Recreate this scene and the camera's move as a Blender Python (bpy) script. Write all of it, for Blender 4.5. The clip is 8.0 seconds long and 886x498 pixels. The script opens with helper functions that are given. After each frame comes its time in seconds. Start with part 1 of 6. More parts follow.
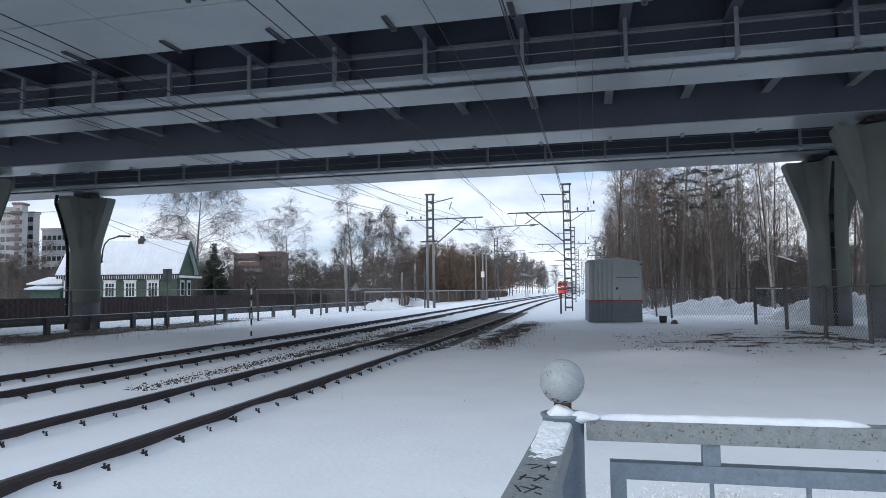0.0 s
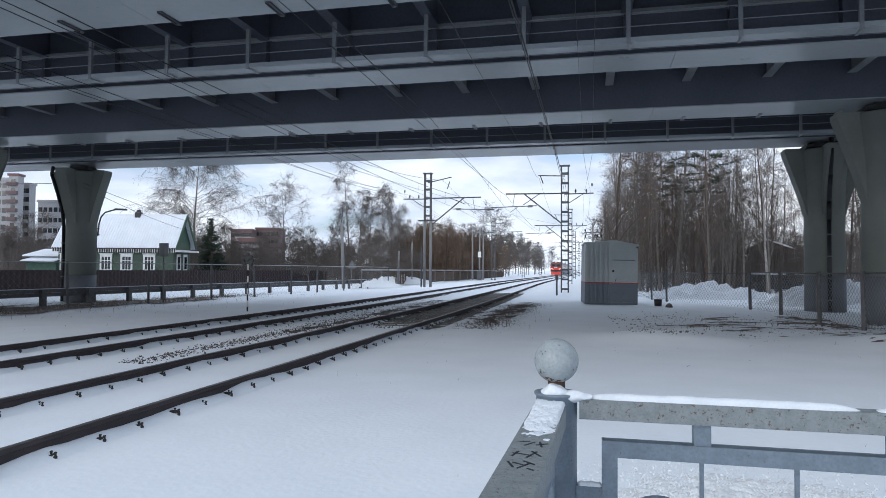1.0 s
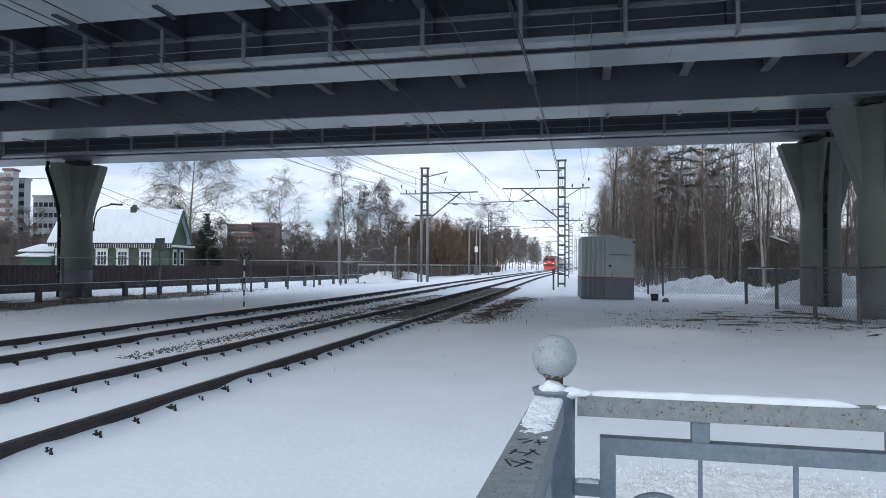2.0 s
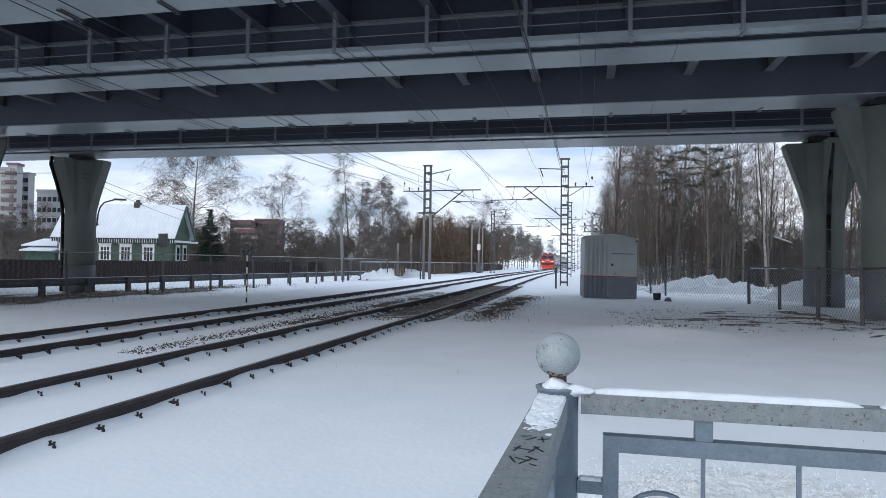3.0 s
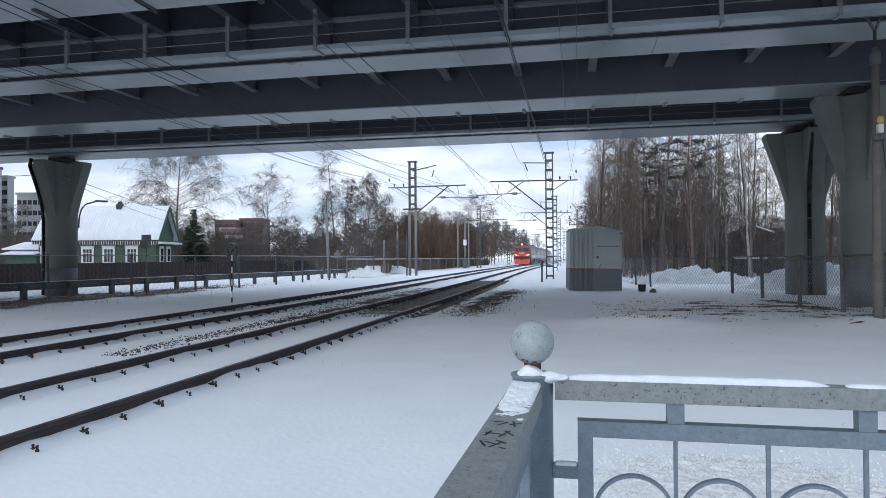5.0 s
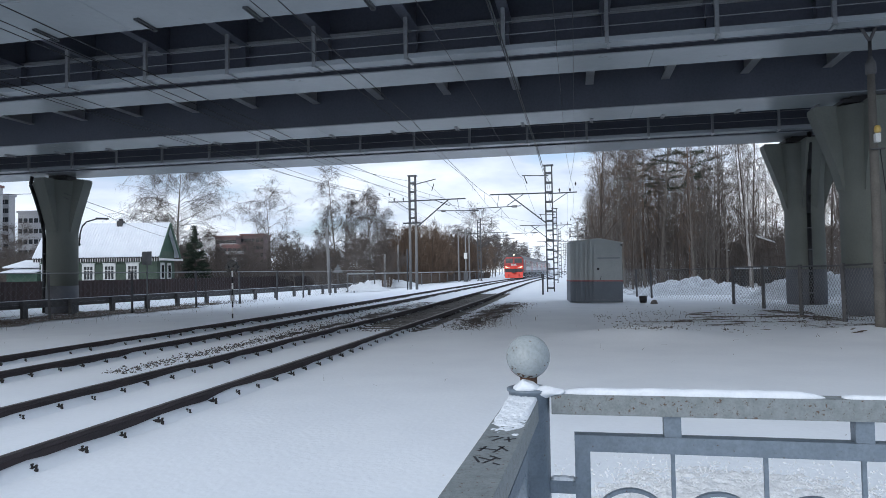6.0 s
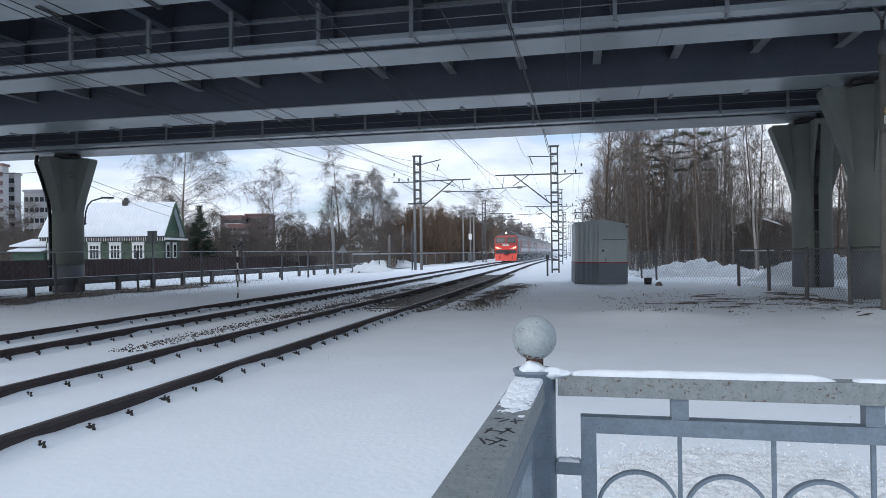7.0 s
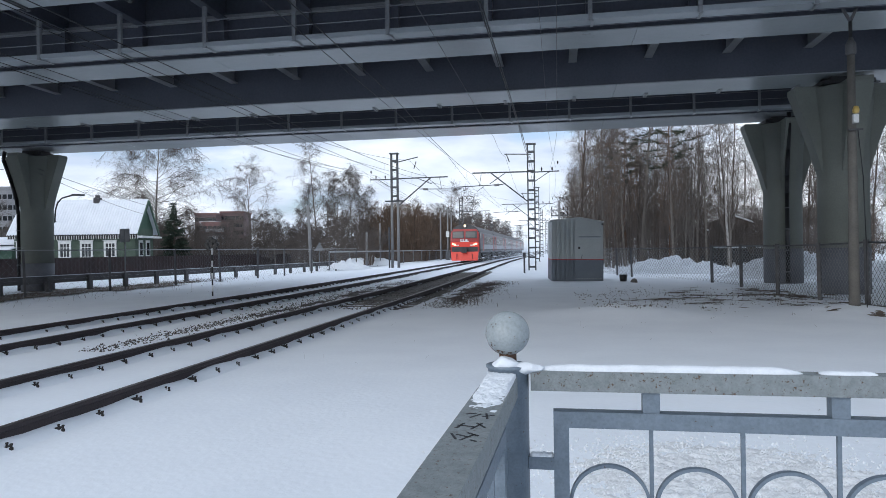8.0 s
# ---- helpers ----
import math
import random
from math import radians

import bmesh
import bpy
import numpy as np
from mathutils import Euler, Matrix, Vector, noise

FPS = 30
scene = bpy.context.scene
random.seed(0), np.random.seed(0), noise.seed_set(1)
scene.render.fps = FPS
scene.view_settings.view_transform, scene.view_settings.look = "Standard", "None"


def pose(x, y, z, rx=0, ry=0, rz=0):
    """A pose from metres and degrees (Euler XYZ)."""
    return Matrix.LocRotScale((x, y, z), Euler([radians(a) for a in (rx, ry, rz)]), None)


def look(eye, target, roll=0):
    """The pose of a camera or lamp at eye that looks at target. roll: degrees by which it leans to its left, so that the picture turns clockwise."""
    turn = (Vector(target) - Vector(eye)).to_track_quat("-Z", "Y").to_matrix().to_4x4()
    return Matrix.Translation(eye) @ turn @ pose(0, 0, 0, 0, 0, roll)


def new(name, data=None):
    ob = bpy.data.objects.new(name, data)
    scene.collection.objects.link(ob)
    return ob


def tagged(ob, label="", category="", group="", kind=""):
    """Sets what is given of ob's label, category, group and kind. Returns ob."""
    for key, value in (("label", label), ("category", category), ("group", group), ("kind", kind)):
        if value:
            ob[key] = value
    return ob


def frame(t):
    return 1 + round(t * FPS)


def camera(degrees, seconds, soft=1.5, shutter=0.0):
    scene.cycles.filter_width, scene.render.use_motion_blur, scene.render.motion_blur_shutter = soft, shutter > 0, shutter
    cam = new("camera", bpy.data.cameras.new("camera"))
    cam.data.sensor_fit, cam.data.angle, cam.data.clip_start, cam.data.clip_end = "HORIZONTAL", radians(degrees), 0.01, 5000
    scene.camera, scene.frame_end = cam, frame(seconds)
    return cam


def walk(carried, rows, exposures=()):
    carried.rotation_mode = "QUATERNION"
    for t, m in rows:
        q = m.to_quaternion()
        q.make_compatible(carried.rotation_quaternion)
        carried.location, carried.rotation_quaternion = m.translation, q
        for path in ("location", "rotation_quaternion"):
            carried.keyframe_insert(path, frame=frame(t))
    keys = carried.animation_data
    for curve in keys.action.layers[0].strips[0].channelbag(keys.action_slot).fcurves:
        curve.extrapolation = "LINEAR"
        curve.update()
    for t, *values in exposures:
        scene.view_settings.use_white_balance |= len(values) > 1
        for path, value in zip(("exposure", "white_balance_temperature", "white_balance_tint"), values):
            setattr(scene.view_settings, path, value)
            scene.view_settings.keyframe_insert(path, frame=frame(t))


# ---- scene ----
cam = camera(68.0, 8.0, soft=0.85)


def stand(x, y, z, yaw, pitch, roll):
    """A camera pose: yaw to the left of +y, pitch up, roll as in look()."""
    a, b = radians(yaw), radians(pitch)
    ahead = Vector((-math.sin(a) * math.cos(b), math.cos(a) * math.cos(b), math.sin(b)))
    return look(Vector((x, y, z)), Vector((x, y, z)) + ahead, roll)


PATH = [
    (0.0, 0.005, -0.011, 1.547, 12.86, 3.63, -0.71),
    (0.5, -0.004, -0.013, 1.546, 12.41, 2.59, 0.02),
    (1.0, 0.004, -0.012, 1.543, 12.61, 1.84, 0.38),
    (2.5, -0.003, 0.008, 1.547, 12.21, 1.35, 0.32),
    (3.0, -0.005, -0.000, 1.544, 12.54, 1.18, 0.77),
    (3.5, 0.001, 0.005, 1.537, 12.31, 0.73, 0.86),
    (4.0, 0.000, -0.002, 1.535, 12.17, 0.32, 0.88),
    (4.2, 0.008, 0.002, 1.529, 11.11, 0.15, 0.53),
    (5.5, 0.038, -0.011, 1.533, 11.62, 1.55, -0.75),
    (6.0, 0.047, -0.009, 1.535, 11.41, 2.01, -0.99),
    (6.5, 0.041, 0.000, 1.536, 11.36, 1.90, -1.10),
    (7.0, 0.039, 0.012, 1.533, 11.84, 0.34, -0.70),
    (7.5, 0.043, 0.015, 1.537, 10.70, 0.64, -1.06),
    (8.0, 0.049, 0.023, 1.527, 9.88, 0.11, -0.82),
]
walk(cam, [(t, stand(*row)) for t, *row in PATH], exposures=[(0.0, 0.13, 6000, 9), (8.0, 0.13, 6000, 9)])

# ---- world and light ----
SUN_EL, SUN_AZ = 22.0, -152.0          # degrees; azimuth to the right of +y


def build_world():
    w = bpy.data.worlds.new("world")
    scene.world = w
    w.use_nodes = True
    nt = w.node_tree
    nt.nodes.clear()
    n = nt.nodes.new
    out, bg = n("ShaderNodeOutputWorld"), n("ShaderNodeBackground")
    sky = n("ShaderNodeTexSky")
    sky.sky_type, sky.sun_disc = "NISHITA", False
    sky.sun_elevation, sky.sun_rotation = radians(SUN_EL), radians(SUN_AZ)
    sky.air_density, sky.dust_density, sky.ozone_density = 1.0, 1.5, 1.5
    # a broken cloud cover, denser towards the zenith
    co, mp = n("ShaderNodeTexCoord"), n("ShaderNodeMapping")
    mp.inputs["Scale"].default_value = (1.0, 1.0, 3.2)
    mp.inputs["Location"].default_value = (0.62, 0.0, 0.15)
    big, ramp = n("ShaderNodeTexNoise"), n("ShaderNodeValToRGB")
    big.inputs["Scale"].default_value, big.inputs["Detail"].default_value = 3.4, 7.0
    big.inputs["Roughness"].default_value = 0.55
    ramp.color_ramp.elements[0].position, ramp.color_ramp.elements[1].position = 0.29, 0.46
    shade, tone = n("ShaderNodeTexNoise"), n("ShaderNodeValToRGB")
    shade.inputs["Scale"].default_value, shade.inputs["Detail"].default_value = 3.6, 7.0
    tone.color_ramp.elements[0].position, tone.color_ramp.elements[1].position = 0.42, 0.70
    tone.color_ramp.elements[0].color = (6.3, 7.0, 8.2, 1)
    tone.color_ramp.elements[1].color = (12.2, 12.2, 12.1, 1)
    mix = n("ShaderNodeMix")
    mix.data_type = "RGBA"
    lift = n("ShaderNodeMix")
    lift.data_type, lift.blend_type = "RGBA", "ADD"
    lift.inputs[0].default_value = 1.0
    lift.inputs[7].default_value = (1.2, 1.7, 2.6, 1)
    for a, b in ((co.outputs["Generated"], mp.inputs[0]), (mp.outputs[0], big.inputs[0]), (mp.outputs[0], shade.inputs[0]),
                 (big.outputs[0], ramp.inputs[0]), (shade.outputs[0], tone.inputs[0]), (ramp.outputs[0], mix.inputs[0]),
                 (sky.outputs[0], lift.inputs[6]), (lift.outputs[2], mix.inputs[6]), (tone.outputs[0], mix.inputs[7]),
                 (mix.outputs[2], bg.inputs[0]), (bg.outputs[0], out.inputs[0])):
        nt.links.new(a, b)
    bg.inputs[1].default_value = 0.1


build_world()
sun = new("sun", bpy.data.lights.new("sun", "SUN"))
sun.data.energy, sun.data.angle, sun.data.color = 1.5, radians(40), (1.0, 0.93, 0.84)
sun.matrix_world = look((0, 0, 0), (-math.sin(radians(SUN_AZ)) * math.cos(radians(SUN_EL)), -math.cos(radians(SUN_AZ)) * math.cos(radians(SUN_EL)), -math.sin(radians(SUN_EL))))

# ---- materials ----


def material(name, base, other=None, rough=0.7, metal=0.0, scale=3.0, fine=40.0, bump=0.15, dirt=None, dirt_at=0.62, spec=0.5, glow=None, island=0.0, grain_mix=0.35):
    """A surface with variation at two scales: base to other by coarse noise, fine grain, spots of dirt, and relief."""
    m = bpy.data.materials.new(name)
    m.use_nodes = True
    nt = m.node_tree
    n, link = nt.nodes.new, nt.links.new
    bsdf = nt.nodes["Principled BSDF"]
    other = other or tuple(c * 0.8 for c in base)
    co = n("ShaderNodeTexCoord")
    coarse, grain = n("ShaderNodeTexNoise"), n("ShaderNodeTexNoise")
    coarse.inputs["Scale"].default_value, coarse.inputs["Detail"].default_value = scale, 5.0
    grain.inputs["Scale"].default_value, grain.inputs["Detail"].default_value = fine, 3.0
    link(co.outputs["Object"], coarse.inputs[0])
    link(co.outputs["Object"], grain.inputs[0])
    ramp = n("ShaderNodeValToRGB")
    ramp.color_ramp.elements[0].position, ramp.color_ramp.elements[1].position = 0.35, 0.65
    ramp.color_ramp.elements[0].color, ramp.color_ramp.elements[1].color = (*base, 1), (*other, 1)
    link(coarse.outputs[0], ramp.inputs[0])
    colour = ramp.outputs[0]
    soft = n("ShaderNodeMix")
    soft.data_type, soft.blend_type = "RGBA", "MULTIPLY"
    soft.inputs[0].default_value = grain_mix
    link(colour, soft.inputs[6])
    tint = n("ShaderNodeValToRGB")
    tint.color_ramp.elements[0].position, tint.color_ramp.elements[1].position = 0.3, 0.6
    tint.color_ramp.elements[0].color, tint.color_ramp.elements[1].color = (0.55, 0.55, 0.55, 1), (1, 1, 1, 1)
    link(grain.outputs[0], tint.inputs[0])
    link(tint.outputs[0], soft.inputs[7])
    colour = soft.outputs[2]
    if dirt:
        spots, cut, lay = n("ShaderNodeTexNoise"), n("ShaderNodeValToRGB"), n("ShaderNodeMix")
        spots.inputs["Scale"].default_value, spots.inputs["Detail"].default_value = scale * 2.7, 9.0
        spots.inputs["Roughness"].default_value = 0.68
        link(co.outputs["Object"], spots.inputs[0])
        cut.color_ramp.elements[0].position, cut.color_ramp.elements[1].position = dirt_at, dirt_at + 0.05
        link(spots.outputs[0], cut.inputs[0])
        lay.data_type = "RGBA"
        link(cut.outputs[0], lay.inputs[0])
        link(colour, lay.inputs[6])
        lay.inputs[7].default_value = (*dirt, 1)
        colour = lay.outputs[2]
    if island:
        vary, hsv = n("ShaderNodeNewGeometry"), n("ShaderNodeHueSaturation")
        span = n("ShaderNodeMapRange")
        span.inputs[3].default_value, span.inputs[4].default_value = 1 - island, 1 + island
        link(vary.outputs["Random Per Island"], span.inputs[0])
        link(span.outputs[0], hsv.inputs["Value"])
        link(colour, hsv.inputs["Color"])
        colour = hsv.outputs[0]
    link(colour, bsdf.inputs["Base Color"])
    bsdf.inputs["Roughness"].default_value, bsdf.inputs["Metallic"].default_value = rough, metal
    bsdf.inputs["Specular IOR Level"].default_value = spec
    if bump:
        b = n("ShaderNodeBump")
        b.inputs["Strength"].default_value, b.inputs["Distance"].default_value = bump, 0.02
        link(grain.outputs[0], b.inputs["Height"])
        link(b.outputs[0], bsdf.inputs["Normal"])
    if glow:
        bsdf.inputs["Emission Color"].default_value, bsdf.inputs["Emission Strength"].default_value = (*glow[0], 1), glow[1]
    return m


M = {
    "snow": material("snow", (0.775, 0.82, 0.875), (0.735, 0.78, 0.84), 0.75, scale=0.9, fine=16, bump=0.22, spec=0.25, grain_mix=0.05),
    "snow_cap": material("snow_cap", (0.68, 0.72, 0.77), (0.61, 0.65, 0.70), 0.7, scale=20, fine=150, bump=0.2, spec=0.25, grain_mix=0.1),
    "snow_dirty": material("snow_dirty", (0.76, 0.785, 0.81), (0.68, 0.70, 0.725), 0.8, scale=6, fine=60, bump=0.3, spec=0.2, island=0.05),
    # one bridge paint twice: shade painted into webs and deck, snow bounce into soffits
    "steel_shade": material("steel_shade", (0.088, 0.097, 0.126), (0.074, 0.083, 0.107), 0.42, scale=0.5, fine=14, bump=0.04, dirt=(0.09, 0.095, 0.10), dirt_at=0.66),
    "steel_bounce": material("steel_bounce", (0.34, 0.37, 0.395), (0.295, 0.325, 0.35), 0.25, grain_mix=0.08, scale=0.35, fine=10, bump=0.012, dirt=(0.2, 0.21, 0.22), dirt_at=0.66),
    "pipe_paint": material("pipe_paint", (0.25, 0.265, 0.28), (0.2, 0.21, 0.23), 0.45, scale=1.0, fine=20, bump=0.05),
    "concrete": material("concrete", (0.19, 0.204, 0.182), (0.157, 0.17, 0.153), 0.8, scale=0.8, fine=30, bump=0.12, dirt=(0.2, 0.2, 0.17), dirt_at=0.68),
    "concrete_base": material("concrete_base", (0.14, 0.15, 0.17), (0.115, 0.12, 0.14), 0.75, scale=1.2, fine=30, bump=0.12),
    "bearing": material("bearing", (0.03, 0.03, 0.034), None, 0.6),
    "drain": material("drain", (0.012, 0.013, 0.016), None, 0.45),
    "rail": material("rail", (0.042, 0.031, 0.034), (0.030, 0.024, 0.027), 0.75, scale=5, fine=60, bump=0.2),
    "rail_head": material("rail_head", (0.15, 0.135, 0.135), (0.09, 0.08, 0.08), 0.45, 0.6, scale=3, fine=60, bump=0.05),
    "fastening": material("fastening", (0.03, 0.026, 0.025), None, 0.8),
    "sleeper": material("sleeper", (0.16, 0.15, 0.14), (0.10, 0.095, 0.09), 0.9, scale=4, fine=50, bump=0.3),
    "ballast": material("ballast", (0.11, 0.10, 0.098), (0.05, 0.045, 0.045), 0.95, scale=6, fine=60, bump=0.4, island=0.5),
    "dead_grass": material("dead_grass", (0.11, 0.078, 0.058), (0.065, 0.05, 0.042), 0.9, scale=4, fine=60, bump=0.2, island=0.4),
    "fence_paint": material("fence_paint", (0.15, 0.19, 0.235), (0.125, 0.16, 0.20), 0.48, scale=30, fine=140, bump=0.1, dirt=(0.07, 0.05, 0.035), dirt_at=0.64),
    "fence_paint_light": material("fence_paint_light", (0.29, 0.325, 0.34), (0.245, 0.28, 0.295), 0.5, scale=34, fine=140, bump=0.12, dirt=(0.13, 0.10, 0.07), dirt_at=0.635),
    "bar_worn": material("bar_worn", (0.20, 0.226, 0.236), (0.158, 0.182, 0.19), 0.55, scale=38, fine=160, bump=0.15, dirt=(0.075, 0.045, 0.028), dirt_at=0.59),
    "rust": material("rust", (0.115, 0.062, 0.036), (0.065, 0.038, 0.026), 0.9, scale=30, fine=200, bump=0.4),
    "pen": material("pen", (0.015, 0.015, 0.02), None, 0.6),
    "box_paint": material("box_paint", (0.40, 0.43, 0.43), (0.35, 0.38, 0.385), 0.55, scale=1.0, fine=30, bump=0.05, dirt=(0.17, 0.18, 0.18), dirt_at=0.67),
    "box_base": material("box_base", (0.135, 0.16, 0.19), (0.115, 0.135, 0.165), 0.55, scale=1.0, fine=30, bump=0.05),
    "red_line": material("red_line", (0.35, 0.04, 0.04), None, 0.5),
    "mast_steel": material("mast_steel", (0.075, 0.08, 0.09), (0.05, 0.055, 0.062), 0.6, scale=2, fine=40, bump=0.1),
    "mast_concrete": material("mast_concrete", (0.25, 0.25, 0.25), (0.19, 0.19, 0.195), 0.85, scale=1.5, fine=40, bump=0.15),
    "wire": material("wire", (0.045, 0.047, 0.052), None, 0.5, 0.4, bump=0),
    "insulator": material("insulator", (0.04, 0.03, 0.03), None, 0.25, bump=0),
    "white_paint": material("white_paint", (0.72, 0.73, 0.72), (0.6, 0.61, 0.61), 0.55, scale=4, fine=60, bump=0.08),
    "black_paint": material("black_paint", (0.016, 0.016, 0.018), None, 0.5),
    "roof_snow": material("roof_snow", (0.74, 0.775, 0.83), (0.68, 0.715, 0.775), 0.75, scale=1.0, fine=20, bump=0.1, spec=0.25),
    "house_green": material("house_green", (0.072, 0.105, 0.078), (0.055, 0.082, 0.06), 0.75, scale=1.5, fine=30, bump=0.1),
    "house_gable": material("house_gable", (0.05, 0.10, 0.07), (0.04, 0.08, 0.055), 0.75, scale=1.5, fine=30, bump=0.1),
    "glass_dark": material("glass_dark", (0.03, 0.035, 0.04), None, 0.12, bump=0),
    "brown_fence": material("brown_fence", (0.050, 0.030, 0.031), (0.038, 0.025, 0.027), 0.55, scale=0.8, fine=20, bump=0.05),
    "guard_steel": material("guard_steel", (0.20, 0.208, 0.22), (0.13, 0.138, 0.146), 0.5, 0.5, scale=1.5, fine=30, bump=0.08),
    "guard_pale": material("guard_pale", (0.36, 0.37, 0.38), (0.27, 0.28, 0.29), 0.55, scale=1.5, fine=30, bump=0.08),
    "post_dark": material("post_dark", (0.10, 0.10, 0.105), (0.07, 0.07, 0.075), 0.75, scale=3, fine=40, bump=0.15),
    "mesh_wire": material("mesh_wire", (0.24, 0.25, 0.26), None, 0.55, 0.4, bump=0),
    "bark": material("bark", (0.085, 0.066, 0.056), (0.06, 0.048, 0.042), 0.95, scale=3, fine=30, bump=0.3),
    "bark_grey": material("bark_grey", (0.18, 0.162, 0.145), (0.115, 0.104, 0.093), 0.95, scale=3, fine=30, bump=0.3),
    "birch": material("birch", (0.46, 0.44, 0.42), (0.36, 0.34, 0.33), 0.85, scale=2, fine=20, bump=0.2, dirt=(0.03, 0.03, 0.03), dirt_at=0.56),
    "twig": material("twig", (0.112, 0.095, 0.085), (0.08, 0.068, 0.061), 0.95, scale=0.5, fine=10, bump=0, island=0.3),
    "twig_brown": material("twig_brown", (0.165, 0.115, 0.082), (0.115, 0.083, 0.061), 0.95, scale=0.3, fine=8, bump=0, island=0.35),
    "pine_bark": material("pine_bark", (0.16, 0.085, 0.05), (0.10, 0.06, 0.04), 0.95, scale=3, fine=30, bump=0.3),
    "needle": material("needle", (0.028, 0.045, 0.026), (0.02, 0.032, 0.022), 0.9, scale=2, fine=20, bump=0, island=0.4),
    "wall_pale": material("wall_pale", (0.34, 0.34, 0.35), (0.29, 0.29, 0.30), 0.9, scale=0.1, fine=3, bump=0.05),
    "wall_red": material("wall_red", (0.17, 0.09, 0.085), (0.14, 0.08, 0.075), 0.9, scale=0.1, fine=3, bump=0.05),
    "brick_dark": material("brick_dark", (0.13, 0.09, 0.09), (0.105, 0.078, 0.08), 0.9, scale=0.1, fine=3, bump=0.05),
    "train_red": material("train_red", (0.34, 0.022, 0.022), (0.29, 0.02, 0.02), 0.35, scale=1, fine=20, bump=0),
    "train_orange": material("train_orange", (0.72, 0.05, 0.028), (0.64, 0.045, 0.028), 0.4, scale=1, fine=20, bump=0),
    "train_grey": material("train_grey", (0.13, 0.142, 0.168), (0.11, 0.12, 0.145), 0.4, scale=1, fine=20, bump=0),
    "train_dark": material("train_dark", (0.036, 0.039, 0.045), (0.028, 0.03, 0.035), 0.5, scale=1, fine=20, bump=0),
    "soil": material("soil", (0.135, 0.105, 0.085), (0.075, 0.06, 0.052), 0.95, scale=2.5, fine=45, bump=0.5, dirt=(0.5, 0.53, 0.57), dirt_at=0.56),
    "pole_worn": material("pole_worn", (0.17, 0.16, 0.145), (0.12, 0.115, 0.105), 0.9, scale=2.0, fine=30, bump=0.3),
    "train_pale": material("train_pale", (0.50, 0.52, 0.56), (0.42, 0.44, 0.48), 0.45, scale=1, fine=20, bump=0.02),
    "lamp": material("lamp", (1, 0.9, 0.7), None, 0.3, bump=0, glow=((1.0, 0.72, 0.36), 1.5)),
    "marker": material("marker", (1, 0.6, 0.4), None, 0.3, bump=0, glow=((1.0, 0.5, 0.3), 1.6)),
    "amber": material("amber", (0.6, 0.42, 0.12), None, 0.3, bump=0),
}

# ---- builders ----


def box(bm, x0, y0, z0, x1, y1, z1, m=None):
    vs = [bm.verts.new((x, y, z)) for z in (z0, z1) for x, y in ((x0, y0), (x1, y0), (x1, y1), (x0, y1))]
    if m:
        for v in vs:
            v.co = m @ v.co
    for q in ((3, 2, 1, 0), (4, 5, 6, 7), (0, 1, 5, 4), (1, 2, 6, 5), (2, 3, 7, 6), (3, 0, 4, 7)):
        bm.faces.new([vs[i] for i in q])
    return vs


def tube(bm, p, q, r, r2=None, seg=8, caps=True, smooth=True):
    p, q = Vector(p), Vector(q)
    r2 = r if r2 is None else r2
    turn = (q - p).to_track_quat("Z", "Y").to_matrix()
    rings = [[bm.verts.new(c + turn @ Vector((math.cos(a) * s, math.sin(a) * s, 0))) for a in (2 * math.pi * k / seg for k in range(seg))] for c, s in ((p, r), (q, r2))]
    for k in range(seg):
        face = bm.faces.new((rings[0][k], rings[0][k - 1], rings[1][k - 1], rings[1][k]))
        face.normal_flip()
        face.smooth = smooth
    if caps:
        bm.faces.new(rings[0][::-1])
        bm.faces.new(rings[1])


def beam(bm, p, q, w, h):
    """A square bar from p to q, w wide and h high."""
    p, q = Vector(p), Vector(q)
    d = q - p
    turn = d.to_track_quat("Y", "Z").to_matrix().to_4x4()
    box(bm, -w / 2, 0, -h / 2, w / 2, d.length, h / 2, Matrix.Translation(p) @ turn)


def lathe(bm, profile, seg=24, at=(0, 0, 0), smooth=True):
    rings = [[bm.verts.new((at[0] + r * math.cos(2 * math.pi * k / seg), at[1] + r * math.sin(2 * math.pi * k / seg), at[2] + z)) for k in range(seg)] for r, z in profile]
    for a, b in zip(rings, rings[1:]):
        for k in range(seg):
            bm.faces.new((a[k - 1], a[k], b[k], b[k - 1])).smooth = smooth
    bm.faces.new(rings[0][::-1])
    bm.faces.new(rings[-1])


def extrude_profile(bm, outline, y0, y1, smooth=False):
    """An outline in x and z, drawn out along y."""
    a = [bm.verts.new((x, y0, z)) for x, z in outline]
    b = [bm.verts.new((x, y1, z)) for x, z in outline]
    for k in range(len(a)):
        bm.faces.new((a[k - 1], a[k], b[k], b[k - 1])).smooth = smooth
    bm.faces.new(a[::-1])
    bm.faces.new(b)


def mesh_of(name, bm, mat, bevel=0.0):
    if bevel:
        bmesh.ops.bevel(bm, geom=[e for e in bm.edges if len(e.link_faces) == 2 and e.calc_face_angle() > 0.6], offset=bevel, segments=2, affect="EDGES", profile=0.5)
    bmesh.ops.recalc_face_normals(bm, faces=bm.faces)
    me = bpy.data.meshes.new(name)
    bm.to_mesh(me)
    bm.free()
    me.materials.append(M[mat])
    return me


def part(name, bm, mat, parent=None, label="", bevel=0.0, kind=""):
    ob = new(name, mesh_of(name, bm, mat, bevel) if isinstance(bm, bmesh.types.BMesh) else bm)
    ob.parent = parent
    return tagged(ob, label, kind=kind)


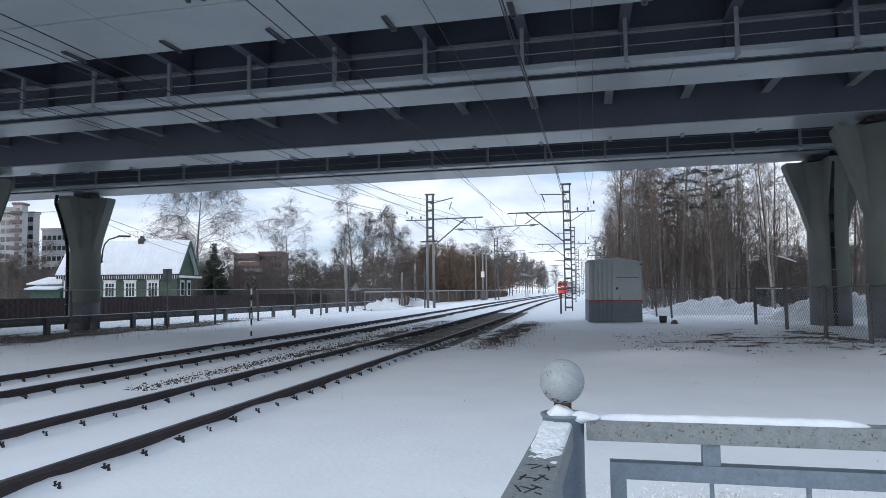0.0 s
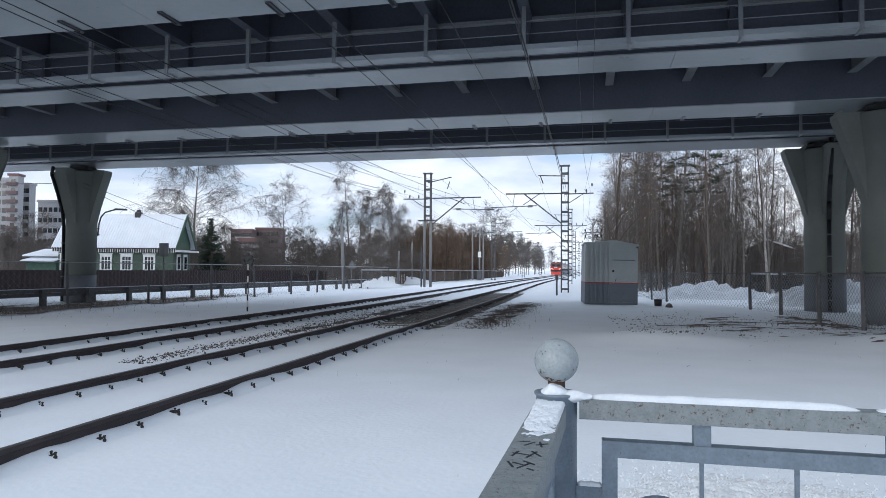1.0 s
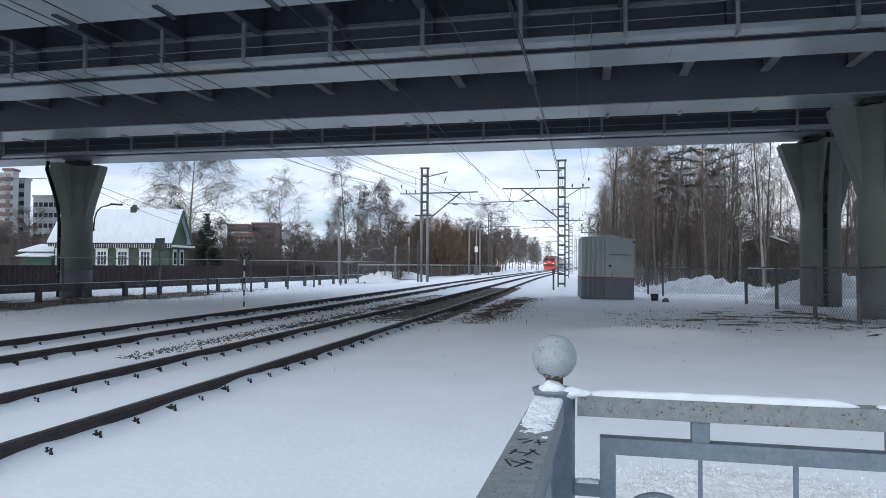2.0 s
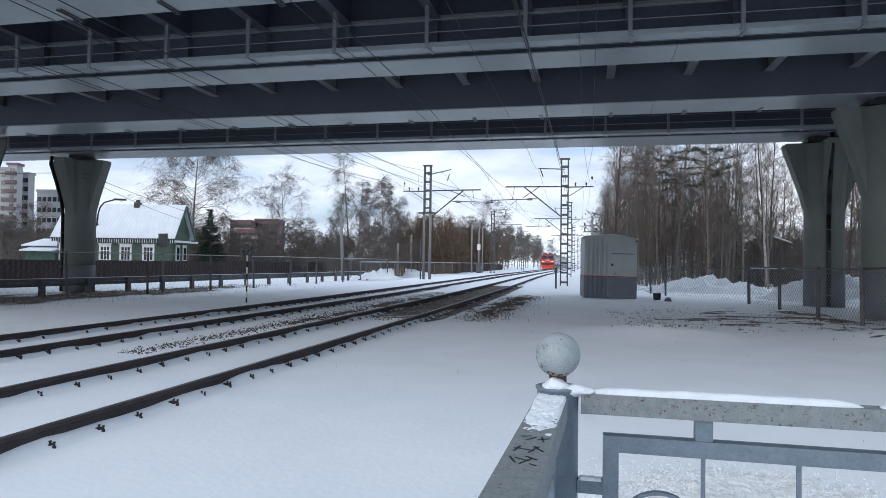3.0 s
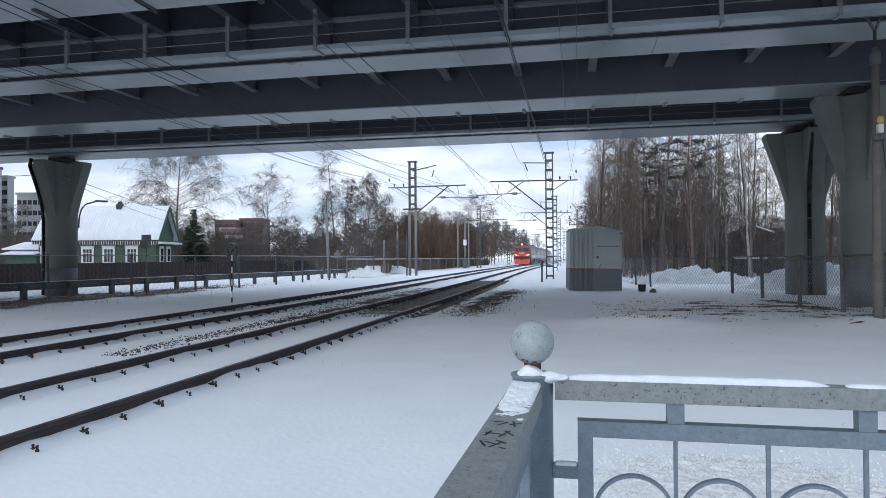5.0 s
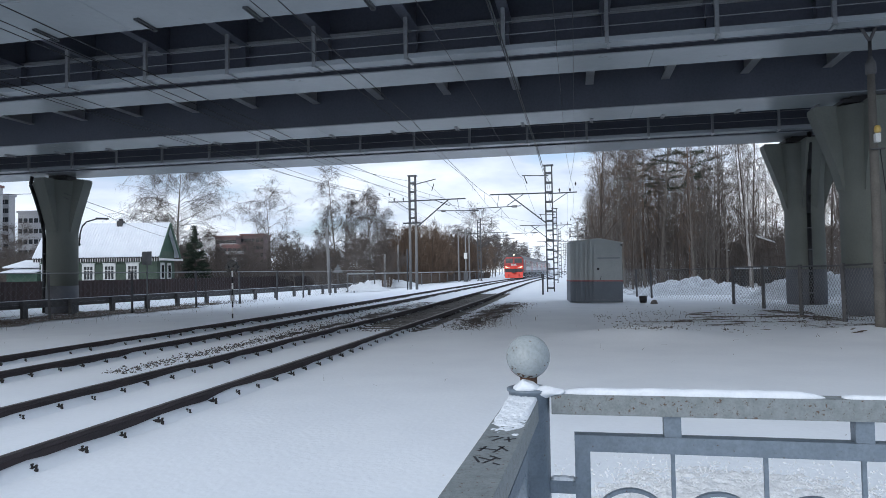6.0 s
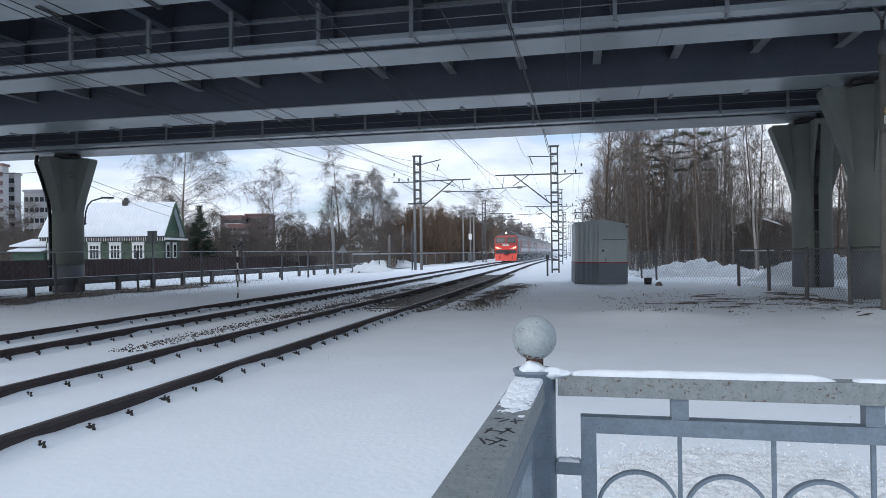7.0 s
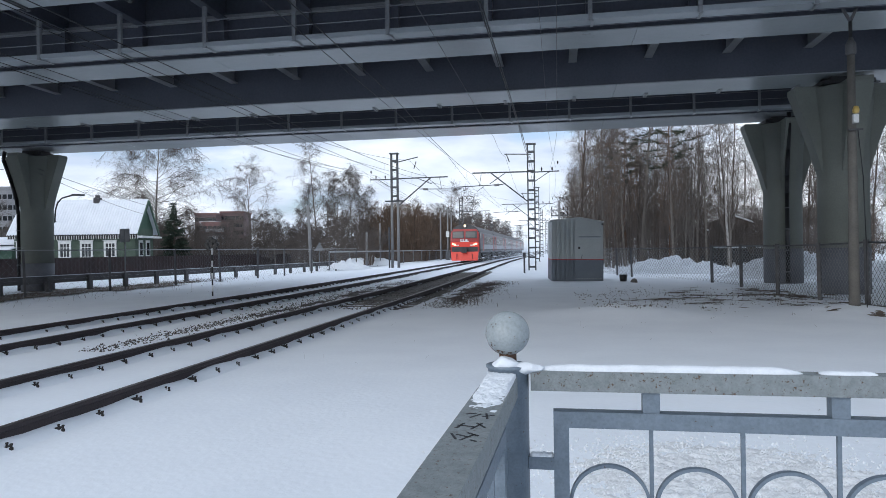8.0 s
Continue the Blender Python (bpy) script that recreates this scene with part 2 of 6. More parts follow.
def thing(name, label, category, m=None, group="", kind=""):
    ob = tagged(new(name), label, category, group, kind)
    ob.empty_display_size = 0.2
    if m:
        ob.matrix_basis = m
    return ob


def B():
    return bmesh.new()


def ground_z(x, y):
    """The snow's height: level at the tracks, a little lower by the road, gently uneven."""
    z = -0.24 * min(1.0, max(0.0, (-14.5 - x) / 6.0))
    if x > -3.2:
        k = min(1.0, (x + 3.2) / 2.0)
        z += k * 0.011 * (noise.noise((x * 0.35, y * 0.3, 0.0)) + 0.5 * noise.noise((x * 0.9, y * 0.8, 3.0)))
        z += 0.22 * math.exp(-((x - 1.45) / 1.5) ** 2 - ((y - 15.6) / 0.9) ** 2)
        z += 0.2 * math.exp(-((x - 6.55) / 1.0) ** 2 - ((y - 16.2) / 0.9) ** 2)
    if x < -12:
        z += 0.05 * noise.noise((x * 0.4, y * 0.3, 8.0))
    return z


def bend(y):
    """How far the line swings to the left beyond the bridge."""
    k = min(1.0, max(0.0, (y - 15.0) / 75.0))
    return -1.2 * k * k * (3 - 2 * k)


# ---- setting ----


def build_ground():
    xs = sorted({round(v, 3) for v in [*np.arange(-28, 12, 0.5), *np.arange(-40, -28, 2.0), *np.arange(12, 40, 2.0), -60, -90, -150, -300, -700, -2000, 60, 90, 150, 300, 700, 2000]})
    ys = sorted({round(v, 3) for v in [*np.arange(-6, 40, 0.5), *np.arange(40, 110, 3.0), -2000, -500, -100, -30, 140, 200, 300, 600, 1200, 2500]})
    verts = [(x, y, ground_z(x, y) if abs(x) < 60 and -10 < y < 140 else (-0.24 if x < -20 else 0.0)) for y in ys for x in xs]
    w = len(xs)
    faces = [(j * w + i, j * w + i + 1, j * w + w + i + 1, j * w + w + i) for j in range(len(ys) - 1) for i in range(w - 1)]
    me = bpy.data.meshes.new("ground")
    me.from_pydata(verts, [], faces)
    me.polygons.foreach_set("use_smooth", [True] * len(faces))
    me.materials.append(M["snow"])
    tagged(new("ground", me), "smooth untrodden snow over level ground", "ground", kind="structure")


def strip(name, pts, half, mat, **kw):
    """A ribbon of rail-like section swept along the line: outline of (offset, height)."""
    bm = B()
    rings = [[bm.verts.new((x + o, y, z + h)) for o, h in half] for x, y, z in pts]
    for a, b in zip(rings, rings[1:]):
        for k in range(len(half)):
            bm.faces.new((a[k - 1], a[k], b[k], b[k - 1]))
    bm.faces.new(rings[0])
    bm.faces.new(rings[-1][::-1])
    return part(name, bm, mat, **kw)


RAIL = ((-0.075, -0.02), (-0.075, 0.0), (-0.012, 0.03), (-0.012, 0.125), (-0.036, 0.14), (-0.036, 0.172), (0.036, 0.172), (0.036, 0.14), (0.012, 0.125), (0.012, 0.03), (0.075, 0.0), (0.075, -0.02))
HEAD = ((-0.030, 0.1715), (-0.028, 0.1745), (0.028, 0.1745), (0.030, 0.1715))
ALONG = [*np.arange(-12, 30, 3.0), *np.arange(30, 120, 6.0), *np.arange(120, 420, 25.0)]
TRACKS = (("railway_track", -5.20, "near"), ("railway_track", -9.30, "far"))
GAUGE = 0.84


def build_tracks():
    rnd = random.Random(4)
    bolt = B()
    for o in (0.10, 0.155):
        lathe(bolt, [(0.017, -0.05), (0.017, 0.013), (0.010, 0.016), (0.010, 0.038), (0.015, 0.040), (0.012, 0.048)], 6, (o, 0.0 if o < 0.12 else -0.03, 0.0), False)
    box(bolt, 0.05, -0.03, 0.0, 0.12, 0.03, 0.022)
    bolt = mesh_of("fastening", bolt, "fastening")
    bed = B()
    box(bed, -1.35, -0.13, -0.05, 1.35, 0.13, 0.02)
    bed = mesh_of("sleeper", bed, "sleeper", 0.01)
    for name, cx, which in TRACKS:
        track = thing(name, "rusty railway track half sunk in snow, " + ("running under the road bridge" if which == "near" else "beside the lineside fence"), "railway track", group="railway tracks")
        for side in (-GAUGE, GAUGE):
            pts = [(cx + side + bend(y), y, -0.012 + 0.008 * noise.noise((y * 0.3, side + cx, 0))) for y in ALONG]
            rail = strip("rail", pts, RAIL, "rail", parent=track, label="rust-brown steel rail")
            for way in (-1, 1):
                bm = B()
                rings = []
                for y in np.arange(-4, 60, 0.22):
                    h = 0.072 + 0.036 * noise.noise((y * 0.7, cx + side + way, 0)) + 0.030 * noise.noise((y * 2.3, cx + side, way))
                    h -= 0.05 * max(0.0, min(1.0, (y - 17) / 6)) if which == "near" else 0.03 * max(0.0, min(1.0, (y - 16) / 6))
                    x0 = cx + side + bend(y)
                    rings.append([bm.verts.new((x0 + way * o, y, -0.012 + z)) for o, z in ((0.011, h), (0.06, h * 0.86), (0.12, h * 0.5 - 0.002), (0.2, h * 0.16), (0.30, -0.02))])
                for a, b in zip(rings, rings[1:]):
                    for k in range(4):
                        bm.faces.new((a[k], a[k + 1], b[k + 1], b[k])).smooth = True
                part("snow_bank", bm, "snow", track, "low bank of drifted snow along the rail")
            strip("rail_head", pts, HEAD, "rail_head", parent=rail, label="worn bright running surface")
        n = 0
        y = -2.0
        while y < (44 if which == "near" else 40) and n < 150:
            n += 1
            for side in (-GAUGE, GAUGE):
                if rnd.random() < 0.06 and y < 15:
                    continue
                z = 0.018 + rnd.uniform(-0.012, 0.012)
                for mirror in (0, 1):
                    f = new("fastening", bolt)
                    f.parent = track
                    f.matrix_basis = pose(cx + side + bend(y) + rnd.uniform(-0.01, 0.01), y, z, 0, 0, 180 * mirror + rnd.uniform(-12, 12))
            if y > (17.5 if which == "near" else 15):
                s = new("sleeper", bed)
                s.parent = track
                s.matrix_basis = pose(cx + bend(y), y, (-0.004 if which == "near" else -0.024) + rnd.uniform(-0.006, 0.004), 0, 0, rnd.uniform(-0.4, 0.4))
            y += 0.5435


def scatter(name, count, place, mat, label, category, size=(0.02, 0.05), seed=1, flat=0.6):
    """Many small angular pieces in one mesh."""
    rnd = random.Random(seed)
    verts, faces = [], []
    for _ in range(count):
        x, y, z = place(rnd)
        s = rnd.uniform(*size)
        m = pose(x, y, z, rnd.uniform(0, 360), rnd.uniform(0, 360), rnd.uniform(0, 360))
        k = len(verts)
        pts = [(s, 0, 0), (-s * rnd.uniform(0.6, 1), 0, 0), (0, s * rnd.uniform(0.6, 1), 0), (0, -s * rnd.uniform(0.6, 1), 0), (0, 0, s * flat), (0, 0, -s * flat)]
        verts += [tuple(m @ Vector(p)) for p in pts]
        faces += [(k + a, k + b, k + c) for a, b, c in ((0, 2, 4), (2, 1, 4), (1, 3, 4), (3, 0, 4), (2, 0, 5), (1, 2, 5), (3, 1, 5), (0, 3, 5))]
    me = bpy.data.meshes.new(name)
    me.from_pydata(verts, [], faces)
    me.materials.append(M[mat])
    return tagged(new(name, me), label, category, kind="stuff")


def stalks(name, count, place, mat, label, category, height=(0.1, 0.4), seed=1, lean=0.5, width=0.004):
    """Many thin bent stalks in one mesh, each a three-sided blade of two lengths."""
    rnd = random.Random(seed)
    verts, faces = [], []
    for _ in range(count):
        x, y, z = place(rnd)
        h, a, l = rnd.uniform(*height), rnd.uniform(0, 6.283), rnd.uniform(0, lean)
        w = width * rnd.uniform(0.6, 1.4)
        k = len(verts)
        for f, r in ((0, w), (0.55, w * 0.8), (1.0, w * 0.25)):
            cx, cy = x + math.cos(a) * l * h * f * f, y + math.sin(a) * l * h * f * f
            verts += [(cx + r * math.cos(b), cy + r * math.sin(b), z + h * f * (1 - 0.3 * l * f)) for b in (0, 2.094, 4.189)]
        for q in (0, 3):
            faces += [(k + q + i, k + q + (i + 1) % 3, k + q + 3 + (i + 1) % 3, k + q + 3 + i) for i in range(3)]
    me = bpy.data.meshes.new(name)
    me.from_pydata(verts, [], faces)
    me.materials.append(M[mat])
    return tagged(new(name, me), label, category, kind="stuff")


# ---- the road bridge ----
SOFFIT = 6.75
GIRDERS = ((7.3, 12.15), (16.25, 17.55), (21.75, 23.5), (27.7, 29.7))
SPAN = (-75.0, 55.0)
BEAM_Z = 7.75


def build_bridge():
    bridge = thing("road_bridge", "grey painted steel girder road bridge crossing above the railway", "bridge")
    # webs take the tone with painted-in shade, flanges the one with painted-in bounce
    for n, (a, b) in enumerate(GIRDERS):
        bm = B()
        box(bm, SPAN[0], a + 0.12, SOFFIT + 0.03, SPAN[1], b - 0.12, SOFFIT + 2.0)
        girder = part("girder", bm, "steel_shade", bridge, "blue-grey steel box girder, coloured darker for its shade")
        lanes = ((a, b, 0.0),) if n else ((a, 10.33, 0.012), (10.35, b, 0.0))
        for y0, y1, up in lanes:
            x = SPAN[0]
            while x < SPAN[1]:
                bm = B()
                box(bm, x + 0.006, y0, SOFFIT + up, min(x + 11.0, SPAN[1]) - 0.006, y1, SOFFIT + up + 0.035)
                part("flange_plate", bm, "steel_bounce", girder, "grey bottom flange plate, coloured paler for light off the snow")
                x += 11.0
        if n == 1:
            bm = B()
            box(bm, SPAN[0], a - 0.06, BEAM_Z + 0.02, SPAN[1], a + 0.12, BEAM_Z + 0.10)
            part("web_ledge", bm, "pipe_paint", girder, "pale horizontal web ledge")
    bm = B()
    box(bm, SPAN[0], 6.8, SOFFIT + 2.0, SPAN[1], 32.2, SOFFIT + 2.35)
    part("deck", bm, "steel_shade", bridge, "steel deck underside, coloured darker for its shade")
    for y0, z0 in ((6.6, 0.0), (32.2, 1.7)):
        bm = B()
        box(bm, SPAN[0], y0, SOFFIT + z0, SPAN[1], y0 + 0.2, SOFFIT + 3.3)
        part("parapet", bm, "steel_shade", bridge)
    # cross beams between the girders, and web stiffeners under their ends
    for g, x0 in ((0, -3.88), (1, -4.12), (2, -4.15)):
        ya, yb, low = GIRDERS[g][1] - 0.12, GIRDERS[g + 1][0] + 0.12, BEAM_Z - (0.16 if g == 1 else 0.0)
        for k in range(-12, 9):
            x = x0 + 2.372 * k
            bm = B()
            box(bm, x - 0.13, ya, low, x + 0.13, yb, low + 0.03)
            box(bm, x - 0.012, ya, low + 0.03, x + 0.012, yb, SOFFIT + 2.0)
            part("cross_beam", bm, "pipe_paint" if g else "steel_shade", bridge, "grey steel cross beam")
            if g == 0:
                bm = B()
                box(bm, x - 0.06, yb - 0.22, SOFFIT + 0.3, x + 0.06, yb, BEAM_Z)
                part("stiffener", bm, "steel_shade", bridge)
    # inspection walkways hung in front of two of the girders
    for y, x0 in ((15.32, -3.88), (26.75, -4.15)):
        bm = B()
        box(bm, SPAN[0], y - 0.02, SOFFIT - 0.02, SPAN[1], y + 0.40, SOFFIT + 0.0)
        box(bm, SPAN[0], y - 0.04, SOFFIT + 0.0, SPAN[1], y + 0.0, SOFFIT + 0.1)
        way = part("walkway", bm, "steel_bounce", bridge, "pale grey inspection walkway hung under the deck")
        bm = B()
        box(bm, SPAN[0], y + 0.40, SOFFIT - 0.03, SPAN[1], y + 0.44, SOFFIT + 0.12)
        part("edge_channel", bm, "steel_shade", way)
        for f in (0.36, 0.66):
            bm = B()
            tube(bm, (SPAN[0], y, SOFFIT + f), (SPAN[1], y, SOFFIT + f), 0.012, seg=5)
            part("guard_wire", bm, "pipe_paint", way)
        for k in range(-12, 9):
            x = x0 + 2.372 * k
            bm = B()
            box(bm, x - 0.045, y - 0.058, SOFFIT - 0.05, x + 0.045, y + 0.028, BEAM_Z + 0.004)
            part("hanger", bm, "pipe_paint", way)
            bm = B()
            box(bm, x + 0.02, y, SOFFIT - 0.05, x + 0.08, y + 0.42, SOFFIT - 0.0305)
            part("strut", bm, "pipe_paint", way)
    # channel clamps under the far edges of two flanges
    for y, x0, long in ((12.15, -3.73, 0.6), (23.5, -4.07, 0.42)):
        for k in range(-12, 9):
            x = x0 + 2.385 * k
            bm = B()
            box(bm, x - 0.055, y - long, SOFFIT - 0.045, x - 0.035, y + 0.06, SOFFIT - 0.004)
            box(bm, x + 0.035, y - long, SOFFIT - 0.045, x + 0.055, y + 0.06, SOFFIT - 0.004)
            box(bm, x - 0.035, y - long, SOFFIT - 0.02, x + 0.035, y + 0.06, SOFFIT - 0.004)
            box(bm, x - 0.04, y + 0.005, SOFFIT - 0.06, x + 0.04, y + 0.06, SOFFIT + 0.09)
            part("clamp", bm, "mast_steel" if y < 20 else "pipe_paint", bridge, "steel channel clamp")
    # bolted splice on the near soffit
    for x in (-6.9, -6.6, -6.3):
        for y in (9.85, 10.1):
            bm = B()
            lathe(bm, [(0.05, SOFFIT - 0.02), (0.05, SOFFIT + 0.02)], 8, (x, y, 0))
            part("bolt", bm, "bearing", bridge)


def build_column(name, x, y, z0, top, drain_side, label):
    """A round pier that opens upwards into four flared wings."""
    pier = thing(name, label, "bridge pier", pose(x, y, z0), group="bridge piers")
    h = top - z0
    bm = B()
    lathe(bm, [(0.735, 0.0), (0.735, 1.45)], 40)
    part("footing_band", bm, "concrete_base", pier, "dark grey painted lower band")
    bm = B()
    lathe(bm, [(0.72, 1.45), (0.72, h - 2.6), (0.76, h - 1.4), (0.90, h - 0.1), (0.88, h - 0.06)], 64)
    part("shaft", bm, "concrete", pier, "greenish-grey flared concrete shaft")
    # four wings open upwards from the round core, square to the bridge
    low = h - 2.55
    side = [(0.3, low - 0.2), (0.66, low - 0.2), (0.735, low), (0.80, low + 0.28), (0.93, low + 0.72), (1.50, h - 0.16), (1.50, h - 0.03), (1.45, h), (0.3, h)]
    for turn in (0, 90, 180, 270):
        bm = B()
        m = Matrix.Rotation(radians(turn), 4, "Z")
        a = [bm.verts.new(m @ Vector((r, -0.27 - 0.03 * (r - 0.7), z))) for r, z in side]
        b = [bm.verts.new(m @ Vector((r, 0.27 + 0.03 * (r - 0.7), z))) for r, z in side]
        for n in range(len(side)):
            bm.faces.new((a[n - 1], a[n], b[n], b[n - 1]))
        bm.faces.new(a[::-1])
        bm.faces.new(b)
        part("cap_wing", bm, "concrete", pier, "flared concrete wing")
    bm = B()
    box(bm, -0.75, -0.55, h, 0.75, 0.55, h + 0.12)
    box(bm, -0.45, -0.4, h + 0.12, 0.45, 0.4, SOFFIT - z0 - 0.004)
    part("bearing", bm, "bearing", pier, "dark steel bearing")
    if drain_side:
        dx, dy = drain_side
        bm = B()
        a = math.atan2(dy, dx)
        pts = [(0.81, 0.1), (0.81, h - 2.9), (0.88, h - 2.2), (1.12, h - 1.2), (1.42, h - 0.2), (1.35, h + 0.2)]
        pts = [(r * math.cos(a), r * math.sin(a), z) for r, z in pts]
        for p, q in zip(pts, pts[1:]):
            tube(bm, p, q, 0.085, seg=10)
        drain = part("drainpipe", bm, "drain", pier, "black plastic drainpipe")
        for z in np.arange(0.5, h - 2.9, 0.85):
            bm = B()
            lathe(bm, [(0.10, 0.0), (0.10, 0.05)], 10, (0.81 * math.cos(a), 0.81 * math.sin(a), z))
            part("clip", bm, "guard_steel", drain)
    return pier


def build_pier_lamp():
    """The bent arm of a street lamp clamped to the far pier."""
    lamp = thing("street_lamp", "street lamp on a bent steel arm fixed to the bridge pier", "lamp", pose(-25.55, 28.9, 0.0, 0, 0, 41))
    bm = B()
    pts = [(0.74, 0, 3.2), (0.79, 0, 3.85), (0.88, 0, 4.2), (1.07, 0, 4.45), (1.55, 0, 4.62)]
    for p, q in zip(pts, pts[1:]):
        tube(bm, p, q, 0.035, seg=8)
    part("arm", bm, "post_dark", lamp, "bent steel arm")
    bm = B()
    v = box(bm, 1.5, -0.11, 4.59, 2.1, 0.11, 4.68)
    for q in v:
        if q.co.x > 2:
            q.co.y *= 0.6
    part("lamp_head", bm, "guard_steel", lamp, "grey lamp housing", 0.03)
    for z in (3.25, 3.55):
        bm = B()
        box(bm, 0.66, -0.07, z, 0.82, 0.07, z + 0.06)
        part("clamp", bm, "post_dark", lamp)


def build_piers():
    for x, y, z0, top, side in ((9.15, 28.9, -0.05, 6.5, (-0.1, -1)), (8.95, 22.6, -0.02, 6.5, None), (-25.55, 28.9, -0.28, 6.5, (-0.86, -0.5)), (-25.5, 22.6, -0.28, 6.5, None)):
        build_column("bridge_pier", x, y, z0, top, side, "greenish-grey concrete bridge pier, flared at the top" + (" with a black drainpipe" if side else ""))


# ---- railing by the camera ----


def build_railing():
    rail = thing("railing", "blue-grey painted steel railing with a ball-topped corner post and lying snow", "railing")
    px, py, top = -0.080, 1.71, 1.232
    bm = B()
    lathe(bm, [(0.052, 0.0), (0.052, top - 0.008), (0.056, top - 0.006), (0.057, top), (0.05, top + 0.002)], 32, (px, py, 0.0))
    post = part("post", bm, "fence_paint", rail, "round blue-grey corner post")
    bm = B()
    lathe(bm, [(0.022, top), (0.022, top + 0.04)], 16, (px, py, 0.0))
    part("ball_neck", bm, "rust", post, "rusty neck under the ball")
    bm = B()
    bmesh.ops.create_uvsphere(bm, u_segments=40, v_segments=24, radius=0.0562, matrix=Matrix.Translation((px, py, 1.3125)))
    for f in bm.faces:
        f.smooth = True
    part("ball_finial", bm, "fence_paint_light", post, "pale grey ball with rust specks")
    bm = B()
    bmesh.ops.create_uvsphere(bm, u_segments=96, v_segments=64, radius=0.0566, matrix=Matrix.Translation((px, py, 1.3125)))
    gone = []
    for f in bm.faces:
        c = f.calc_center_median()
        low = (1.3125 - c.z) / 0.0566
        if low + 0.55 * noise.noise(c * 60) + 0.35 * noise.noise(c * 170) - 0.35 * (c.x - px) / 0.0566 < 0.86 and noise.noise(c * 210 + Vector((3, 1, 7))) < 0.64:
            gone.append(f)
        f.smooth = True
    bmesh.ops.delete(bm, geom=gone, context="FACES")
    part("rust_patch", bm, "rust", post, "flaking rust on the underside of the ball", kind="stuff")
    # rail that runs on to the right, along x
    y = 1.707
    bm = B()
    box(bm, -0.022, y - 0.025, 1.172, 3.6, y + 0.025, 1.222)
    part("top_rail", bm, "bar_worn", rail, "worn grey top rail with rust spots", 0.004)
    bm = B()
    box(bm, 0.033, y - 0.018, 1.080, 3.55, y + 0.018, 1.120)
    box(bm, 0.033, y - 0.018, 0.25, 0.071, y + 0.018, 1.080)
    box(bm, 0.071, y - 0.018, 0.25, 3.55, y + 0.018, 0.29)
    part("panel_frame", bm, "fence_paint", rail, "", 0.003)
    for x in np.arange(0.270, 3.5, 0.426):
        bm = B()
        box(bm, x - 0.020, y - 0.016, 1.1205, x + 0.020, y + 0.016, 1.1715)
        part("spacer", bm, "fence_paint", rail)
    for n, x in enumerate(np.arange(0.270, 3.5, 0.213)):
        bm = B()
        beam(bm, (x, y, 0.291), (x, y, 1.079), 0.0095, 0.0095)
        part("baluster", bm, "fence_paint", rail)
        bm = B()
        r, c, count = 0.095, (x - 0.1065 if n else 0.1695), 40
        loop = [[bm.verts.new((c + q * math.cos(a), y + s, 0.889 + q * math.sin(a))) for q, s in ((r - 0.004, -0.008), (r + 0.004, -0.008), (r + 0.004, 0.008), (r - 0.004, 0.008))] for a in (2 * math.pi * k / count for k in range(count))]
        for k in range(count):
            for j in range(4):
                bm.faces.new((loop[k - 1][j - 1], loop[k - 1][j], loop[k][j], loop[k][j - 1]))
        part("ring", bm, "fence_paint", rail, "flat steel ring")
    bm = B()
    box(bm, -0.03, y - 0.015, 0.972, 0.033, y + 0.015, 1.003)
    part("bracket", bm, "fence_paint", rail)
    # rail that runs back towards the viewer, along y
    bm = B()
    box(bm, -0.132, -2.2, 1.158, -0.054, 1.675, 1.209)
    bar = part("top_rail", bm, "bar_worn", rail, "worn flat top rail, scribbled on with black pen", 0.005)
    swing = Matrix.Translation((-0.092, 1.66, 0)) @ Matrix.Rotation(radians(-1.95), 4, "Z") @ Matrix.Translation((0.092, -1.66, 0))
    bar.matrix_basis = swing
    bm = B()
    box(bm, -0.110, -2.2, 1.06, -0.076, 1.60, 1.10)
    box(bm, -0.110, 1.56, 0.25, -0.076, 1.60, 1.06)
    part("panel_frame", bm, "fence_paint", rail, "", 0.003).matrix_basis = swing
    for yy in (1.30, 0.80, 0.30):
        bm = B()
        box(bm, -0.108, yy - 0.02, 1.1005, -0.078, yy + 0.02, 1.1575)
        part("spacer", bm, "fence_paint", rail).matrix_basis = swing
    for yy in np.arange(1.45, -1, -0.11):
        bm = B()
        beam(bm, (-0.093, yy, 0.25), (-0.093, yy, 1.059), 0.0135, 0.0135)
        part("baluster", bm, "fence_paint", rail).matrix_basis = swing
    bm = B()
    box(bm, -0.108, 1.58, 0.972, -0.08, 1.67, 1.003)
    part("bracket", bm, "fence_paint", rail)
    # pen scribbles, plain strokes lying on the top face
    for n, strokes in enumerate((((-0.020, 0.004, -0.004, 0.008), (-0.010, -0.008, 0.004, 0.006), (0.008, -0.004, 0.026, 0.003), (0.012, 0.008, 0.018, -0.010)),
                                 ((-0.022, 0.003, 0.004, 0.0), (-0.020, -0.006, -0.014, 0.010), (0.002, -0.008, 0.014, 0.012), (0.006, 0.012, 0.022, -0.002)),
                                 ((-0.022, 0.008, -0.010, -0.008), (-0.014, 0.006, 0.004, 0.0), (-0.004, -0.010, 0.012, 0.008), (0.0, 0.012, 0.018, 0.004), (0.010, -0.008, 0.020, -0.012)))):
        bm = B()
        cy = (1.275, 1.195, 1.13)[n]
        for a, b, c, d in strokes:
            beam(bm, (-0.093 + a * 1.2, cy + b * 2.1, 1.2094), (-0.093 + c * 1.2, cy + d * 2.1, 1.2094), 0.0042, 0.0006)
        part("pen_mark", bm, "pen", bar, "black pen scribble")
